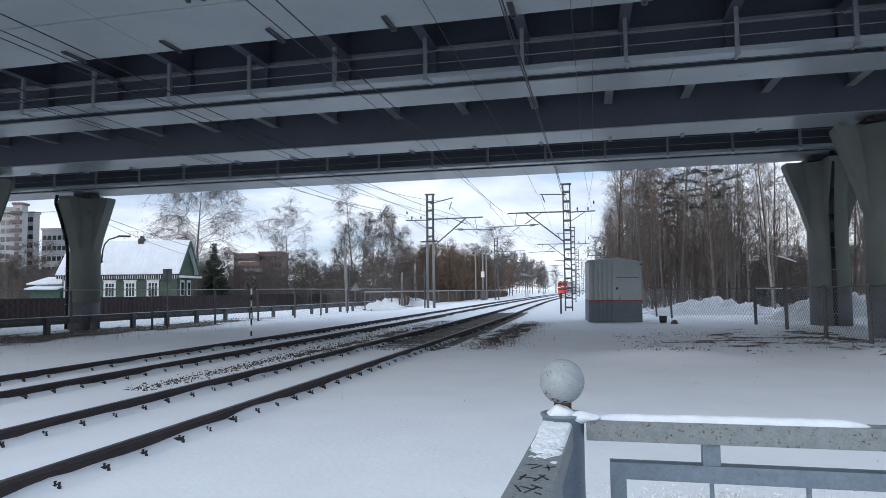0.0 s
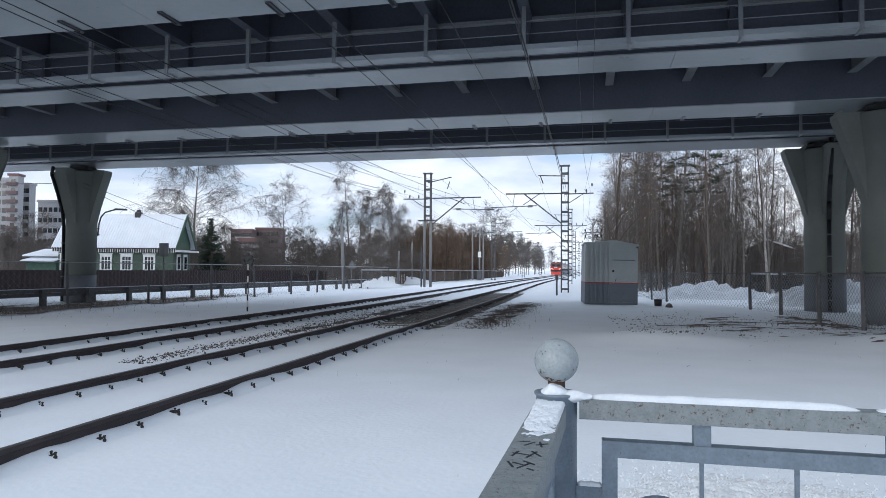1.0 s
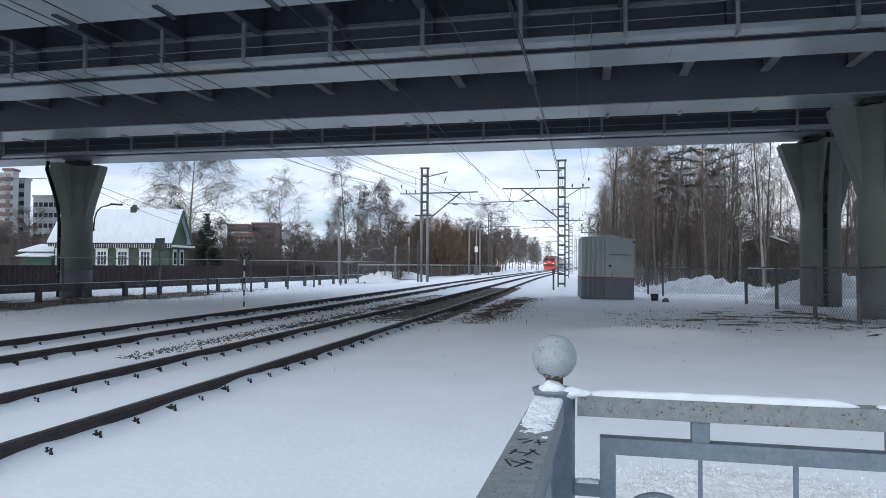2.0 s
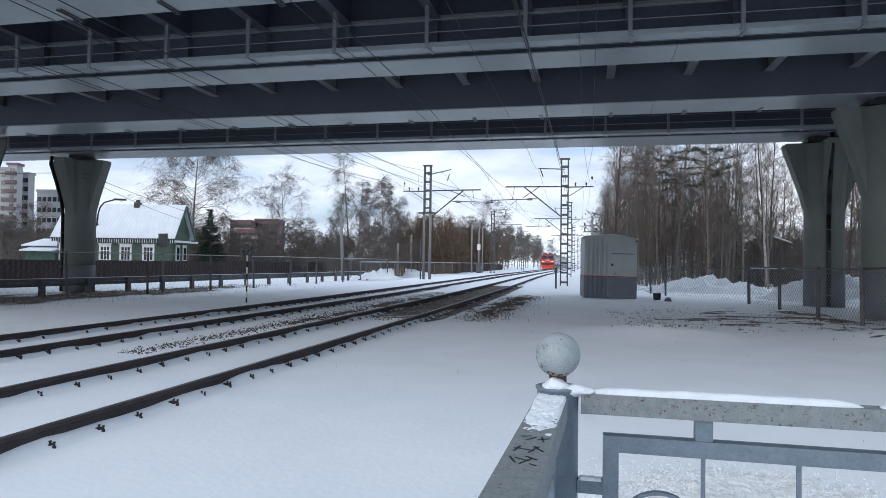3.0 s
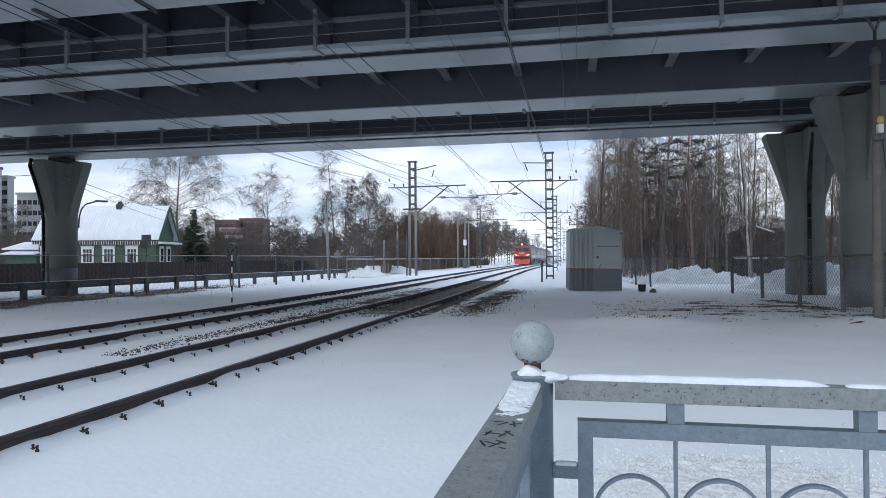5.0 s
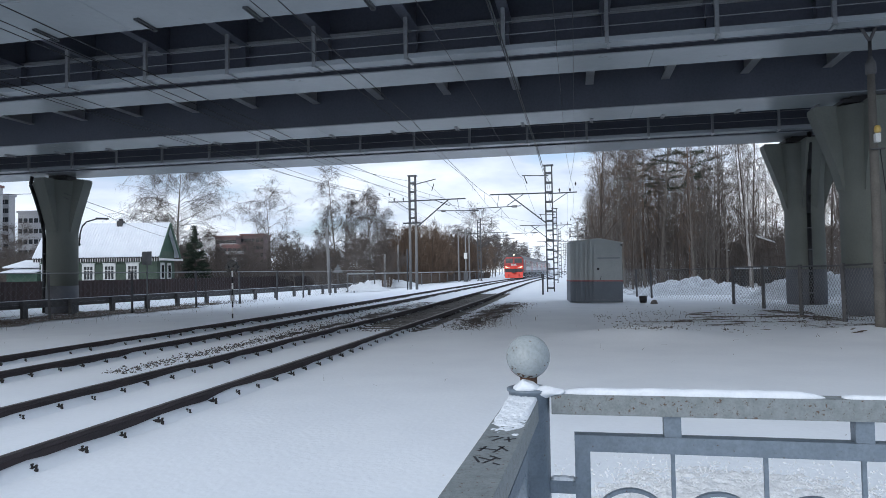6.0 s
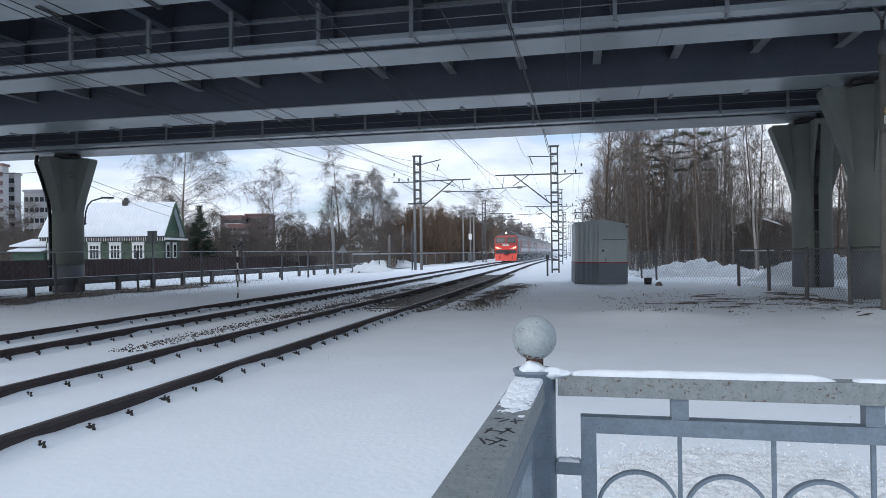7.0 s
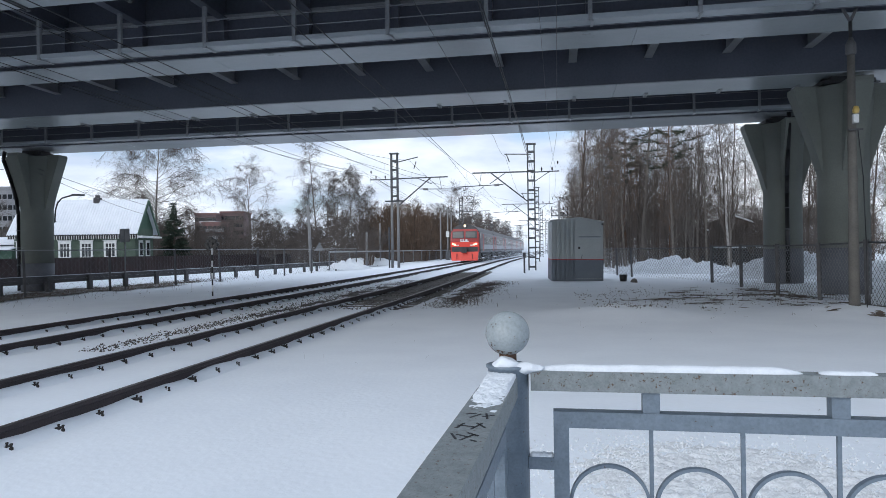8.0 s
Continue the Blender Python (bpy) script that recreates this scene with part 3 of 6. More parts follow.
    # lying snow
    def ridge(name, x0, y0, x1, y1, z, wide, high, seed, parent):
        bm = B()
        count, rings = 46, []
        a, b = Vector((x0, y0, 0)), Vector((x1, y1, 0))
        side = Vector((-(b - a).y, (b - a).x, 0)).normalized()
        for k in range(count + 1):
            f = k / count
            c = a.lerp(b, f)
            e = min(1.0, 9 * f, 9 * (1 - f)) ** 0.5
            hh = high * e * (0.85 + 0.25 * noise.noise((seed, f * 6, 0)) + 0.12 * noise.noise((seed, f * 27, 2)))
            ww = wide * (0.93 + 0.12 * noise.noise((seed, f * 12, 5))) * (0.35 + 0.65 * e)
            rings.append([bm.verts.new(c + side * ww * s + Vector((0, 0, z + hh * h))) for s, h in ((-1, -0.02), (-0.95, 0.55), (-0.6, 0.92), (0, 1.0), (0.6, 0.92), (0.95, 0.55), (1, -0.02))])
        for p, q in zip(rings, rings[1:]):
            for k in range(6):
                bm.faces.new((p[k], p[k + 1], q[k + 1], q[k])).smooth = True
        part(name, bm, "snow_cap", parent, "crust of lying snow")
    ridge("snow_crust", -0.02, y, 0.62, y, 1.2215, 0.024, 0.017, 1.0, rail)
    ridge("snow_crust", 0.655, y, 0.78, y, 1.2215, 0.020, 0.009, 4.0, rail)
    ridge("snow_crust", 0.80, y, 1.7, y, 1.2215, 0.024, 0.015, 7.0, rail)
    bm = B()
    bmesh.ops.create_grid(bm, x_segments=26, y_segments=110, size=1.0)
    for v in bm.verts:
        u, w = v.co.x, v.co.y
        x, yy = -0.093 + 0.0375 * u, 1.49 + 0.19 * w
        cover = 0.55 + 0.75 * w + 0.55 * noise.noise((x * 38, yy * 26, 3)) + 0.3 * noise.noise((x * 120, yy * 110, 7)) - 0.35 * abs(u) ** 3
        h = max(-0.003, min(0.0095, 0.010 * cover)) + 0.0022 * noise.noise((x * 150, yy * 150, 1)) * (1 if cover > 0.2 else 0)
        v.co = swing @ Vector((x, yy, 1.2095 + (h if abs(u) < 0.99 and abs(w) < 0.995 else -0.003)))
    for f in bm.faces:
        f.smooth = True
    part("snow_crust", bm, "snow_cap", rail, "ragged crust of lying snow")
    ridge("snow_crust", -0.028, y, 0.034, y, 1.0025, 0.014, 0.010, 12.0, rail)
    bm = B()
    bmesh.ops.create_icosphere(bm, subdivisions=4, radius=0.028, matrix=Matrix.Translation((px - 0.006, py - 0.026, top + 0.004)) @ Matrix.Diagonal((1.25, 0.9, 0.75, 1)))
    for v in bm.verts:
        v.co += 0.007 * Vector((noise.noise(v.co * 40), noise.noise(v.co * 40 + Vector((5, 0, 0))), noise.noise(v.co * 40 + Vector((0, 5, 0)))))
    for f in bm.faces:
        f.smooth = True
    part("snow_lump", bm, "snow_cap", rail, "lump of snow at the foot of the ball")
    bm = B()
    bmesh.ops.create_icosphere(bm, subdivisions=4, radius=0.026, matrix=Matrix.Translation((px + 0.042, py - 0.02, top - 0.004)) @ Matrix.Diagonal((1.9, 0.95, 0.55, 1)))
    for v in bm.verts:
        v.co += 0.005 * Vector((noise.noise(v.co * 45), noise.noise(v.co * 45 + Vector((5, 0, 0))), noise.noise(v.co * 45 + Vector((0, 5, 0)))))
    for f in bm.faces:
        f.smooth = True
    part("snow_lump", bm, "snow_cap", rail, "lump of snow at the foot of the ball")


# ---- lineside things ----


def build_hut():
    """A sheet-steel equipment hut with a shallow gable, seen on its door end."""
    hut = thing("equipment_hut", "grey sheet-steel railway equipment hut with a dark base and red stripe", "hut", pose(0.95, 31.3, 0.0, 0, 0.8, 4.0))
    w, d, h, base = 1.18, 3.0, 2.82, 0.98
    bm = B()
    extrude_profile(bm, [(-w, base + 0.045), (w, base + 0.045), (w, h - 0.08), (0.12, h + 0.12), (-w, h)], 0.0, d)
    part("body", bm, "box_paint", hut, "grey painted walls")
    bm = B()
    box(bm, -w - 0.01, -0.01, 0.0, w + 0.01, d + 0.01, base)
    part("base", bm, "box_base", hut, "dark blue-grey base")
    bm = B()
    box(bm, -w - 0.02, -0.05, base, w + 0.02, d, base + 0.045)
    part("stripe", bm, "red_line", hut, "thin red stripe")
    for x in (-1.14, -0.93, -0.72, -0.51, -0.30):
        bm = B()
        box(bm, x, -0.085, base + 0.05, x + 0.10, 0.0, h - 0.03)
        part("wall_rib", bm, "box_paint", hut, "", 0.008)
        bm = B()
        box(bm, x, -0.085, 0.01, x + 0.10, -0.011, base - 0.005)
        part("base_rib", bm, "box_base", hut, "", 0.008)
    bm = B()
    box(bm, -0.12, -0.045, 0.12, 1.10, -0.011, h - 0.25)
    door = part("door", bm, "box_paint", hut, "plain grey steel door", 0.006)
    bm = B()
    box(bm, -0.118, -0.048, 0.125, 1.098, -0.0455, base - 0.005)
    part("kick_panel", bm, "box_base", door, "dark lower door panel")
    bm = B()
    box(bm, 0.05, -0.08, h - 0.78, 1.05, -0.046, h - 0.74)
    part("drip_rail", bm, "box_base", door)
    bm = B()
    box(bm, 0.03, -0.07, 1.50, 0.12, -0.031, 1.60)
    part("lock", bm, "black_paint", door, "black lock plate")
    bm = B()
    tube(bm, (0.16, -0.06, 1.04), (0.22, -0.06, 1.22), 0.012, seg=6)
    part("handle", bm, "black_paint", door)
    bm = B()
    extrude_profile(bm, [(-w - 0.04, h + 0.004), (0.12, h + 0.126), (w + 0.04, h - 0.076), (w + 0.04, h - 0.04), (0.12, h + 0.165), (-w - 0.04, h + 0.04)], -0.05, d + 0.04)
    part("roof", bm, "box_paint", hut, "shallow grey gabled roof")
    bm = B()
    box(bm, w - 0.08, -0.08, h - 0.2, w + 0.0, -0.001, h - 0.13)
    part("lamp_box", bm, "black_paint", hut)
    for x, y, s, n in ((2.95, 30.5, 0.17, "dark plastic bucket lying in the snow"), (3.35, 29.8, 0.16, "dark stone half buried in snow")):
        bm = B()
        if s > 0.165:
            lathe(bm, [(0.15, 0.0), (0.18, 0.3), (0.16, 0.3)], 14)
            part_ob = tagged(new("bucket", mesh_of("bucket", bm, "black_paint")), n, "bucket")
        else:
            bmesh.ops.create_icosphere(bm, subdivisions=2, radius=s)
            for v in bm.verts:
                v.co *= 1 + 0.3 * noise.noise(v.co * 8)
            part_ob = tagged(new("rock", mesh_of("rock", bm, "sleeper")), n, "rock")
        part_ob.matrix_basis = pose(x, y, 0.02)


def lattice(bm, x, y, z0, z1, w, r, step):
    """A ladder of two flat uprights and rungs, two faces deep."""
    for sx in (-1, 1):
        for sy in (-1, 1):
            beam(bm, (x + sx * w, y + sy * w * 0.7, z0), (x + sx * w, y + sy * w * 0.7, z1), r, r)
    z = z0 + step * 0.5
    while z < z1:
        for sy in (-1, 1):
            beam(bm, (x - w, y + sy * w * 0.7, z), (x + w, y + sy * w * 0.7, z), r * 0.6, r * 1.5)
        z += step


def insulator(bm, x, y, z):
    lathe(bm, [(0.03, 0.0), (0.03, 0.06), (0.07, 0.08), (0.04, 0.14), (0.07, 0.16), (0.04, 0.24), (0.02, 0.27)], 8, (x, y, z))


def build_mast(x, y, z, side, high, kind, label):
    """A catenary mast; side: +1 when its bracket reaches to +x."""
    mast = thing("catenary_mast", label, "catenary mast", pose(x, y, z), group="catenary masts")
    if kind == "ladder":
        bm = B()
        lattice(bm, 0, 0, 0.0, high, 0.24, 0.085, 0.69)
        part("post", bm, "mast_steel", mast, "dark steel ladder post")
        bm = B()
        box(bm, -0.36, -0.25, high, 0.36, 0.25, high + 0.07)
        part("cap", bm, "mast_steel", mast)
        for sx in (-0.24, 0.24):
            bm = B()
            box(bm, sx - 0.13, -0.28, -0.1, sx + 0.13, 0.28, 0.05)
            part("foot", bm, "mast_concrete", mast)
    else:
        for sx in (-0.25, 0.25):
            bm = B()
            tube(bm, (sx, 0, 0), (sx, 0, high * 0.58), 0.115, 0.10, 12)
            part("leg", bm, "mast_concrete", mast, "round concrete leg")
        bm = B()
        box(bm, -0.75, -0.2, high * 0.58, 0.62, 0.2, high * 0.58 + 0.1)
        lattice(bm, 0, 0, high * 0.58 + 0.1, high, 0.24, 0.085, 0.69)
        box(bm, -0.36, -0.25, high, 0.36, 0.25, high + 0.07)
        part("post", bm, "mast_steel", mast, "dark steel ladder top")
        bm = B()
        tube(bm, (-0.42, -0.3, 0), (-0.42, -0.3, 3.2), 0.06, seg=8)
        part("cable_duct", bm, "mast_steel", mast)
    top = high - 1.95
    bm = B()
    beam(bm, (0, 0, top), (side * 4.25, 0, top + 0.03), 0.08, 0.09)
    beam(bm, (side * 0.25, 0, high - 4.1), (side * 2.9, 0, top), 0.06, 0.09)
    beam(bm, (side * 1.8, 0, top), (side * 3.0, 0, top - 0.8 if kind == "ladder" else top - 0.5), 0.04, 0.05)
    bracket = part("bracket", bm, "mast_steel", mast, "long bracket arm")
    bm = B()
    beam(bm, (side * 2.0, 0, top - 0.86), (side * 5.3, 0, top - 0.95), 0.05, 0.06)
    beam(bm, (side * 3.6, 0, top), (side * 3.75, 0, top - 0.9), 0.03, 0.03)
    beam(bm, (side * 3.4, 0, top - 0.95), (side * 3.9, 0, top - 1.3), 0.035, 0.035)
    part("steady_arm", bm, "mast_steel", bracket)
    bm = B()
    tube(bm, (side * 2.3, 0, top - 0.88), (side * 2.65, 0, top - 0.89), 0.09, seg=8)
    part("insulator", bm, "mast_concrete", bracket)
    bm = B()
    beam(bm, (0, 0, high - 0.7), (side * 1.9, 0, high - 0.62 if kind == "ladder" else high - 0.3), 0.05, 0.07)
    part("upper_arm", bm, "mast_steel", mast)
    bm = B()
    tube(bm, (side * 1.75, 0, high - 0.65), (side * 1.55, 0.1, high - 1.2), 0.035, seg=6)
    part("insulator", bm, "insulator", mast)
    bm = B()
    beam(bm, (0, 0, top - 0.05), (-side * 2.0, 0, top - 0.02), 0.06, 0.08)
    beam(bm, (-side * 0.2, 0, top - 0.75), (-side * 1.3, 0, top - 0.05), 0.04, 0.05)
    outer = part("feeder_arm", bm, "mast_steel", mast)
    for dx in (0.75, 1.5, 1.9):
        bm = B()
        insulator(bm, -side * dx, 0, top + 0.02 if dx < 1.8 else top + 0.45)
        part("insulator", bm, "insulator", outer)


def build_masts():
    build_mast(-1.74, 47.7, -0.1, -1, 9.15, "ladder", "dark steel ladder-type catenary mast with a bracket over the track")
    build_mast(-12.5, 50.3, 0.2, 1, 8.95, "legs", "two-legged catenary mast with a steel ladder top and bracket")
    for x, y, s in ((-2.35, 81, -1), (-2.9, 128, -1), (-3.0, 190, -1), (-3.0, 260, -1), (-14.8, 150, 1), (-14.9, 205, 1), (-14.9, 270, 1)):
        build_mast(x, y, 0.0, s, 9.0, "ladder", "distant dark steel ladder-type catenary mast")
    # a pair of concrete poles and a ladder mast beside the far track
    build_mast(-14.0, 97, 0.2, 1, 9.0, "ladder", "steel ladder catenary mast beside concrete poles")
    for x, y, h in ((-14.9, 93.0, 6.6), (-15.0, 90.5, 7.4), (-16.1, 91.0, 6.9)):
        pole = thing("concrete_pole", "slim pale concrete pole beside the railway", "pole", pose(x, y, 0.15), group="lineside poles")
        bm = B()
        tube(bm, (0, 0, 0), (0, 0, h), 0.12, 0.085, 10)
        part("shaft", bm, "mast_concrete", pole)
        if x > -15.05 and x < -14.95:
            bm = B()
            box(bm, -0.22, -0.2, 3.2, 0.22, 0.0, 4.0)
            part("signal_plate", bm, "white_paint", pole, "white signal plate")
            bm = B()
            box(bm, -0.3, -0.3, 0.0, 0.3, 0.2, 1.3)
            part("cabinet", bm, "mast_steel", pole)
    pole = thing("utility_pole", "slim pole with two crossarms behind the equipment hut", "pole", pose(0.25, 60.0, -0.1))
    bm = B()
    tube(bm, (0, 0, 0), (0, 0, 5.95), 0.10, 0.075, 10)
    part("shaft", bm, "mast_concrete", pole)
    for z in (4.6, 5.1):
        bm = B()
        beam(bm, (-0.75, 0, z), (0.85, 0, z), 0.06, 0.07)
        arm = part("crossarm", bm, "mast_steel", pole)
        for x in (-0.65, 0.4, 0.75):
            bm = B()
            insulator(bm, x, 0, z + 0.035)
            part("insulator", bm, "insulator", arm)
    stake = thing("marker_stake", "short dark steel stake standing in the snow", "stake", pose(-2.03, 42.0, -0.05))
    bm = B()
    box(bm, -0.055, -0.05, 0, 0.055, 0.05, 1.3)
    box(bm, -0.09, -0.07, 1.08, 0.09, 0.07, 1.36)
    part("post", bm, "post_dark", stake)


def wire(name, pts, r, label):
    cu = bpy.data.curves.new(name, "CURVE")
    cu.dimensions, cu.bevel_depth, cu.bevel_resolution = "3D", r, 1
    sp = cu.splines.new("POLY")
    sp.points.add(len(pts) - 1)
    for p, co in zip(sp.points, pts):
        p.co = (*co, 1)
    cu.materials.append(M["wire"])
    tagged(new(name, cu), label, "overhead wire", "overhead wires")


def sag(a, b, drop, n=14):
    a, b = Vector(a), Vector(b)
    return [tuple(a.lerp(b, k / n) - Vector((0, 0, drop * 4 * (k / n) * (1 - k / n)))) for k in range(n + 1)]


def build_wires():
    far = ((98, 146), (146, 200), (200, 260))
    for cx, zag in ((-5.2, 0.3), (-9.3, -0.3)):
        run = [(cx + zag, -14, 5.85), (cx + zag, 30, 5.9), (cx - zag + bend(48), 48, 6.05), (cx + zag + bend(98), 98, 6.05), (cx + bend(150), 200, 6.05), (cx + bend(150), 320, 6.05)]
        wire("contact_wire", run, 0.009, "thin dark contact wire above the track")
        top = sag((cx + zag, -14, 6.35), (cx + zag, 20, 6.32), 0.05) + sag((cx + zag, 20, 6.32), (cx - zag + bend(48), 48, 7.05), 0.25)[1:] + sag((cx - zag + bend(48), 48, 7.05), (cx + zag + bend(98), 98, 7.05), 0.7)[1:]
        for a, b in far:
            top += sag((cx + bend(a), a, 7.05), (cx + bend(b), b, 7.05), 0.7)[1:]
        wire("messenger_wire", top, 0.012, "dark messenger wire carrying the contact wire")
        for y in (36, 43, 56, 64, 72, 80, 88):
            f = (y - 48) / 50 if y > 48 else (y - 20) / 28
            zt = 7.05 - 0.7 * 4 * f * (1 - f) if y > 48 else 6.32 + 0.73 * f - f * (1 - f)
            x = cx + bend(y) + zag * ((1 - 2 * f) * (-1 if y > 48 else 1))
            wire("dropper", [(x, y, 6.04), (x, y, zt)], 0.006, "thin dropper between messenger and contact wire")
    for x0, z0, x1, z1, r in ((-1.32, 6.20, -1.75, 8.1, 0.016), (-1.40, 6.32, -1.95, 8.35, 0.013), (-2.55, 6.2, -3.6, 8.3, 0.008), (-10.7, 6.5, -10.8, 8.3, 0.010),
                              (-13.4, 6.5, -13.3, 7.2, 0.010), (-14.2, 6.55, -14.05, 7.2, 0.010), (-14.6, 6.6, -14.4, 7.6, 0.010), (0.1, 6.3, -0.4, 7.3, 0.006), (-0.25, 6.35, 0.05, 7.3, 0.006)):
        run = [(x0, -14, z0 + 0.25), (x0, 6, z0), (x0, 28, z0 + 0.1)] + sag((x0, 28, z0 + 0.1), (x1, 48, z1), 0.2, 6)[1:]
        for a, b in ((48, 98), *far):
            run += sag((x1 + bend(a) - bend(48), a, z1), (x1 + bend(b) - bend(48), b, z1), 0.9)[1:]
        wire("feeder_wire", run, r, "dark feeder wire strung along the masts")
    wire("street_cable", sag((-24.6, 27.9, 5.75), out_there(-21.5, 74, 5.3), 0.5), 0.014, "dark street cable fixed to the bridge pier")
    wire("street_cable", sag((-24.6, 27.9, 5.55), out_there(-24.5, 74, 5.0), 0.6), 0.012, "dark street cable fixed to the bridge pier")
    wire("street_cable", sag((-26.6, 28.0, 5.8), (-70, 34, 8.2), 0.3), 0.014, "dark street cable fixed to the bridge pier")
    wire("street_cable", sag((-12.8, 30, 6.9), (-2, 120, 9.5), 0.6), 0.010, "dark overhead cable crossing beyond the bridge")


def build_lamp_pole():
    """The pole beside the pier with an insulator and a forked top."""
    pole = thing("utility_pole", "slim weathered concrete pole with an amber insulator, beside the bridge pier", "pole", pose(6.55, 16.0, 0.14))
    bm = B()
    tube(bm, (0, 0, -0.1), (0, 0, 5.75), 0.115, 0.075, 14)
    part("shaft", bm, "pole_worn", pole, "grey-brown concrete shaft")
    bm = B()
    lathe(bm, [(0.09, 5.6), (0.108, 5.64), (0.108, 5.84), (0.07, 5.92), (0.04, 6.0)], 12)
    part("cap", bm, "post_dark", pole, "dark metal pole cap")
    for sx in (-0.28, 0.28):
        bm = B()
        tube(bm, (0, 0, 5.98), (0, 0, 6.35), 0.04, seg=8)
        tube(bm, (0, 0, 6.35), (sx, 0.05, 6.95), 0.035, seg=8)
        part("fork", bm, "post_dark", pole)
    bm = B()
    lathe(bm, [(0.03, 4.26), (0.065, 4.28), (0.07, 4.34), (0.05, 4.41), (0.02, 4.43)], 12, (0, -0.21, 0))
    part("insulator", bm, "amber", pole, "amber glass insulator")
    bm = B()
    box(bm, -0.05, -0.24, 4.06, 0.05, -0.13, 4.25)
    part("bracket_box", bm, "white_paint", pole)
    bm = B()
    box(bm, -0.14, -0.22, 3.9, 0.14, -0.16, 3.93)
    part("crossbar", bm, "post_dark", pole)
    bm = B()
    for p, q in (((0.04, -0.2, 3.9), (0.13, -0.2, 2.9)), ((0.13, -0.2, 2.9), (0.17, -0.2, 1.5)), ((0.17, -0.2, 1.5), (0.17, -0.2, 0.0))):
        tube(bm, p, q, 0.011, seg=5)
    part("cable", bm, "wire", pole)


def build_crossing_post():
    """A thin black and white post with a cluster of dark lamps on top."""
    post = thing("signal_post", "thin black-and-white banded post with dark round lamps beside the track", "signal", pose(-12.15, 21.8, -0.05))
    for k in range(8):
        bm = B()
        tube(bm, (0, 0, k * 0.22), (0, 0, k * 0.22 + 0.22), 0.03, seg=8)
        part("band", bm, "black_paint" if k % 2 == 0 else "white_paint", post)
    for dx, dz in ((-0.19, 1.9), (0.19, 1.9), (0, 2.1), (-0.13, 1.78), (0.13, 1.78), (0, 1.95), (-0.12, 2.03), (0.12, 2.03)):
        bm = B()
        tube(bm, (dx, -0.08, dz), (dx, 0.05, dz), 0.07, seg=12)
        part("lamp", bm, "black_paint", post)


def mesh_panel(bm, a, b, z0, z1, step, r):
    """Chain-link wires between two posts: crossing diagonals."""
    a, b = Vector(a), Vector(b)
    d = (b - a)
    length, h = d.length, z1 - z0
    d.normalize()
    def put(u, v):
        return a + d * u + Vector((0, 0, z0 + v))
    s = -h
    while s < length:
        for flip in (0, 1):
            u0, u1 = max(s, 0.0), min(s + h, length)
            if u1 - u0 > 0.02:
                v0, v1 = (u0 - s, u1 - s) if not flip else (h - (u0 - s), h - (u1 - s))
                tube(bm, put(u0, v0), put(u1, v1), r, seg=3, caps=False)
        s += step


def build_fence(name, pts, high, label, step, r, post_w, base=None):
    fence = thing(name, label, "fence")
    for p, q in zip(pts, pts[1:]):
        zp, zq = (ground_z(*p) if base is None else base), (ground_z(*q) if base is None else base)
        bm = B()
        mesh_panel(bm, (*p, 0), (*q, 0), zp + 0.05, zp + high - 0.04, step, r)
        part("mesh_panel", bm, "mesh_wire", fence, "sagging chain-link mesh", kind="")
        bm = B()
        tube(bm, (*p, zp + high - 0.03), (*q, zq + high - 0.03), 0.026, seg=6)
        part("top_rail", bm, "guard_pale" if high > 2 else "post_dark", fence, "thin pipe along the top")
    for n, p in enumerate(pts):
        z = ground_z(*p) if base is None else base
        bm = B()
        lean = 0.05 * noise.noise((n * 3.7, 1, 2)) * high
        beam(bm, (*p, z - 0.1), (p[0] + lean, p[1] + lean, z + high + 0.03), post_w, post_w)
        part("post", bm, "post_dark", fence, "dark weathered post")
    return fence


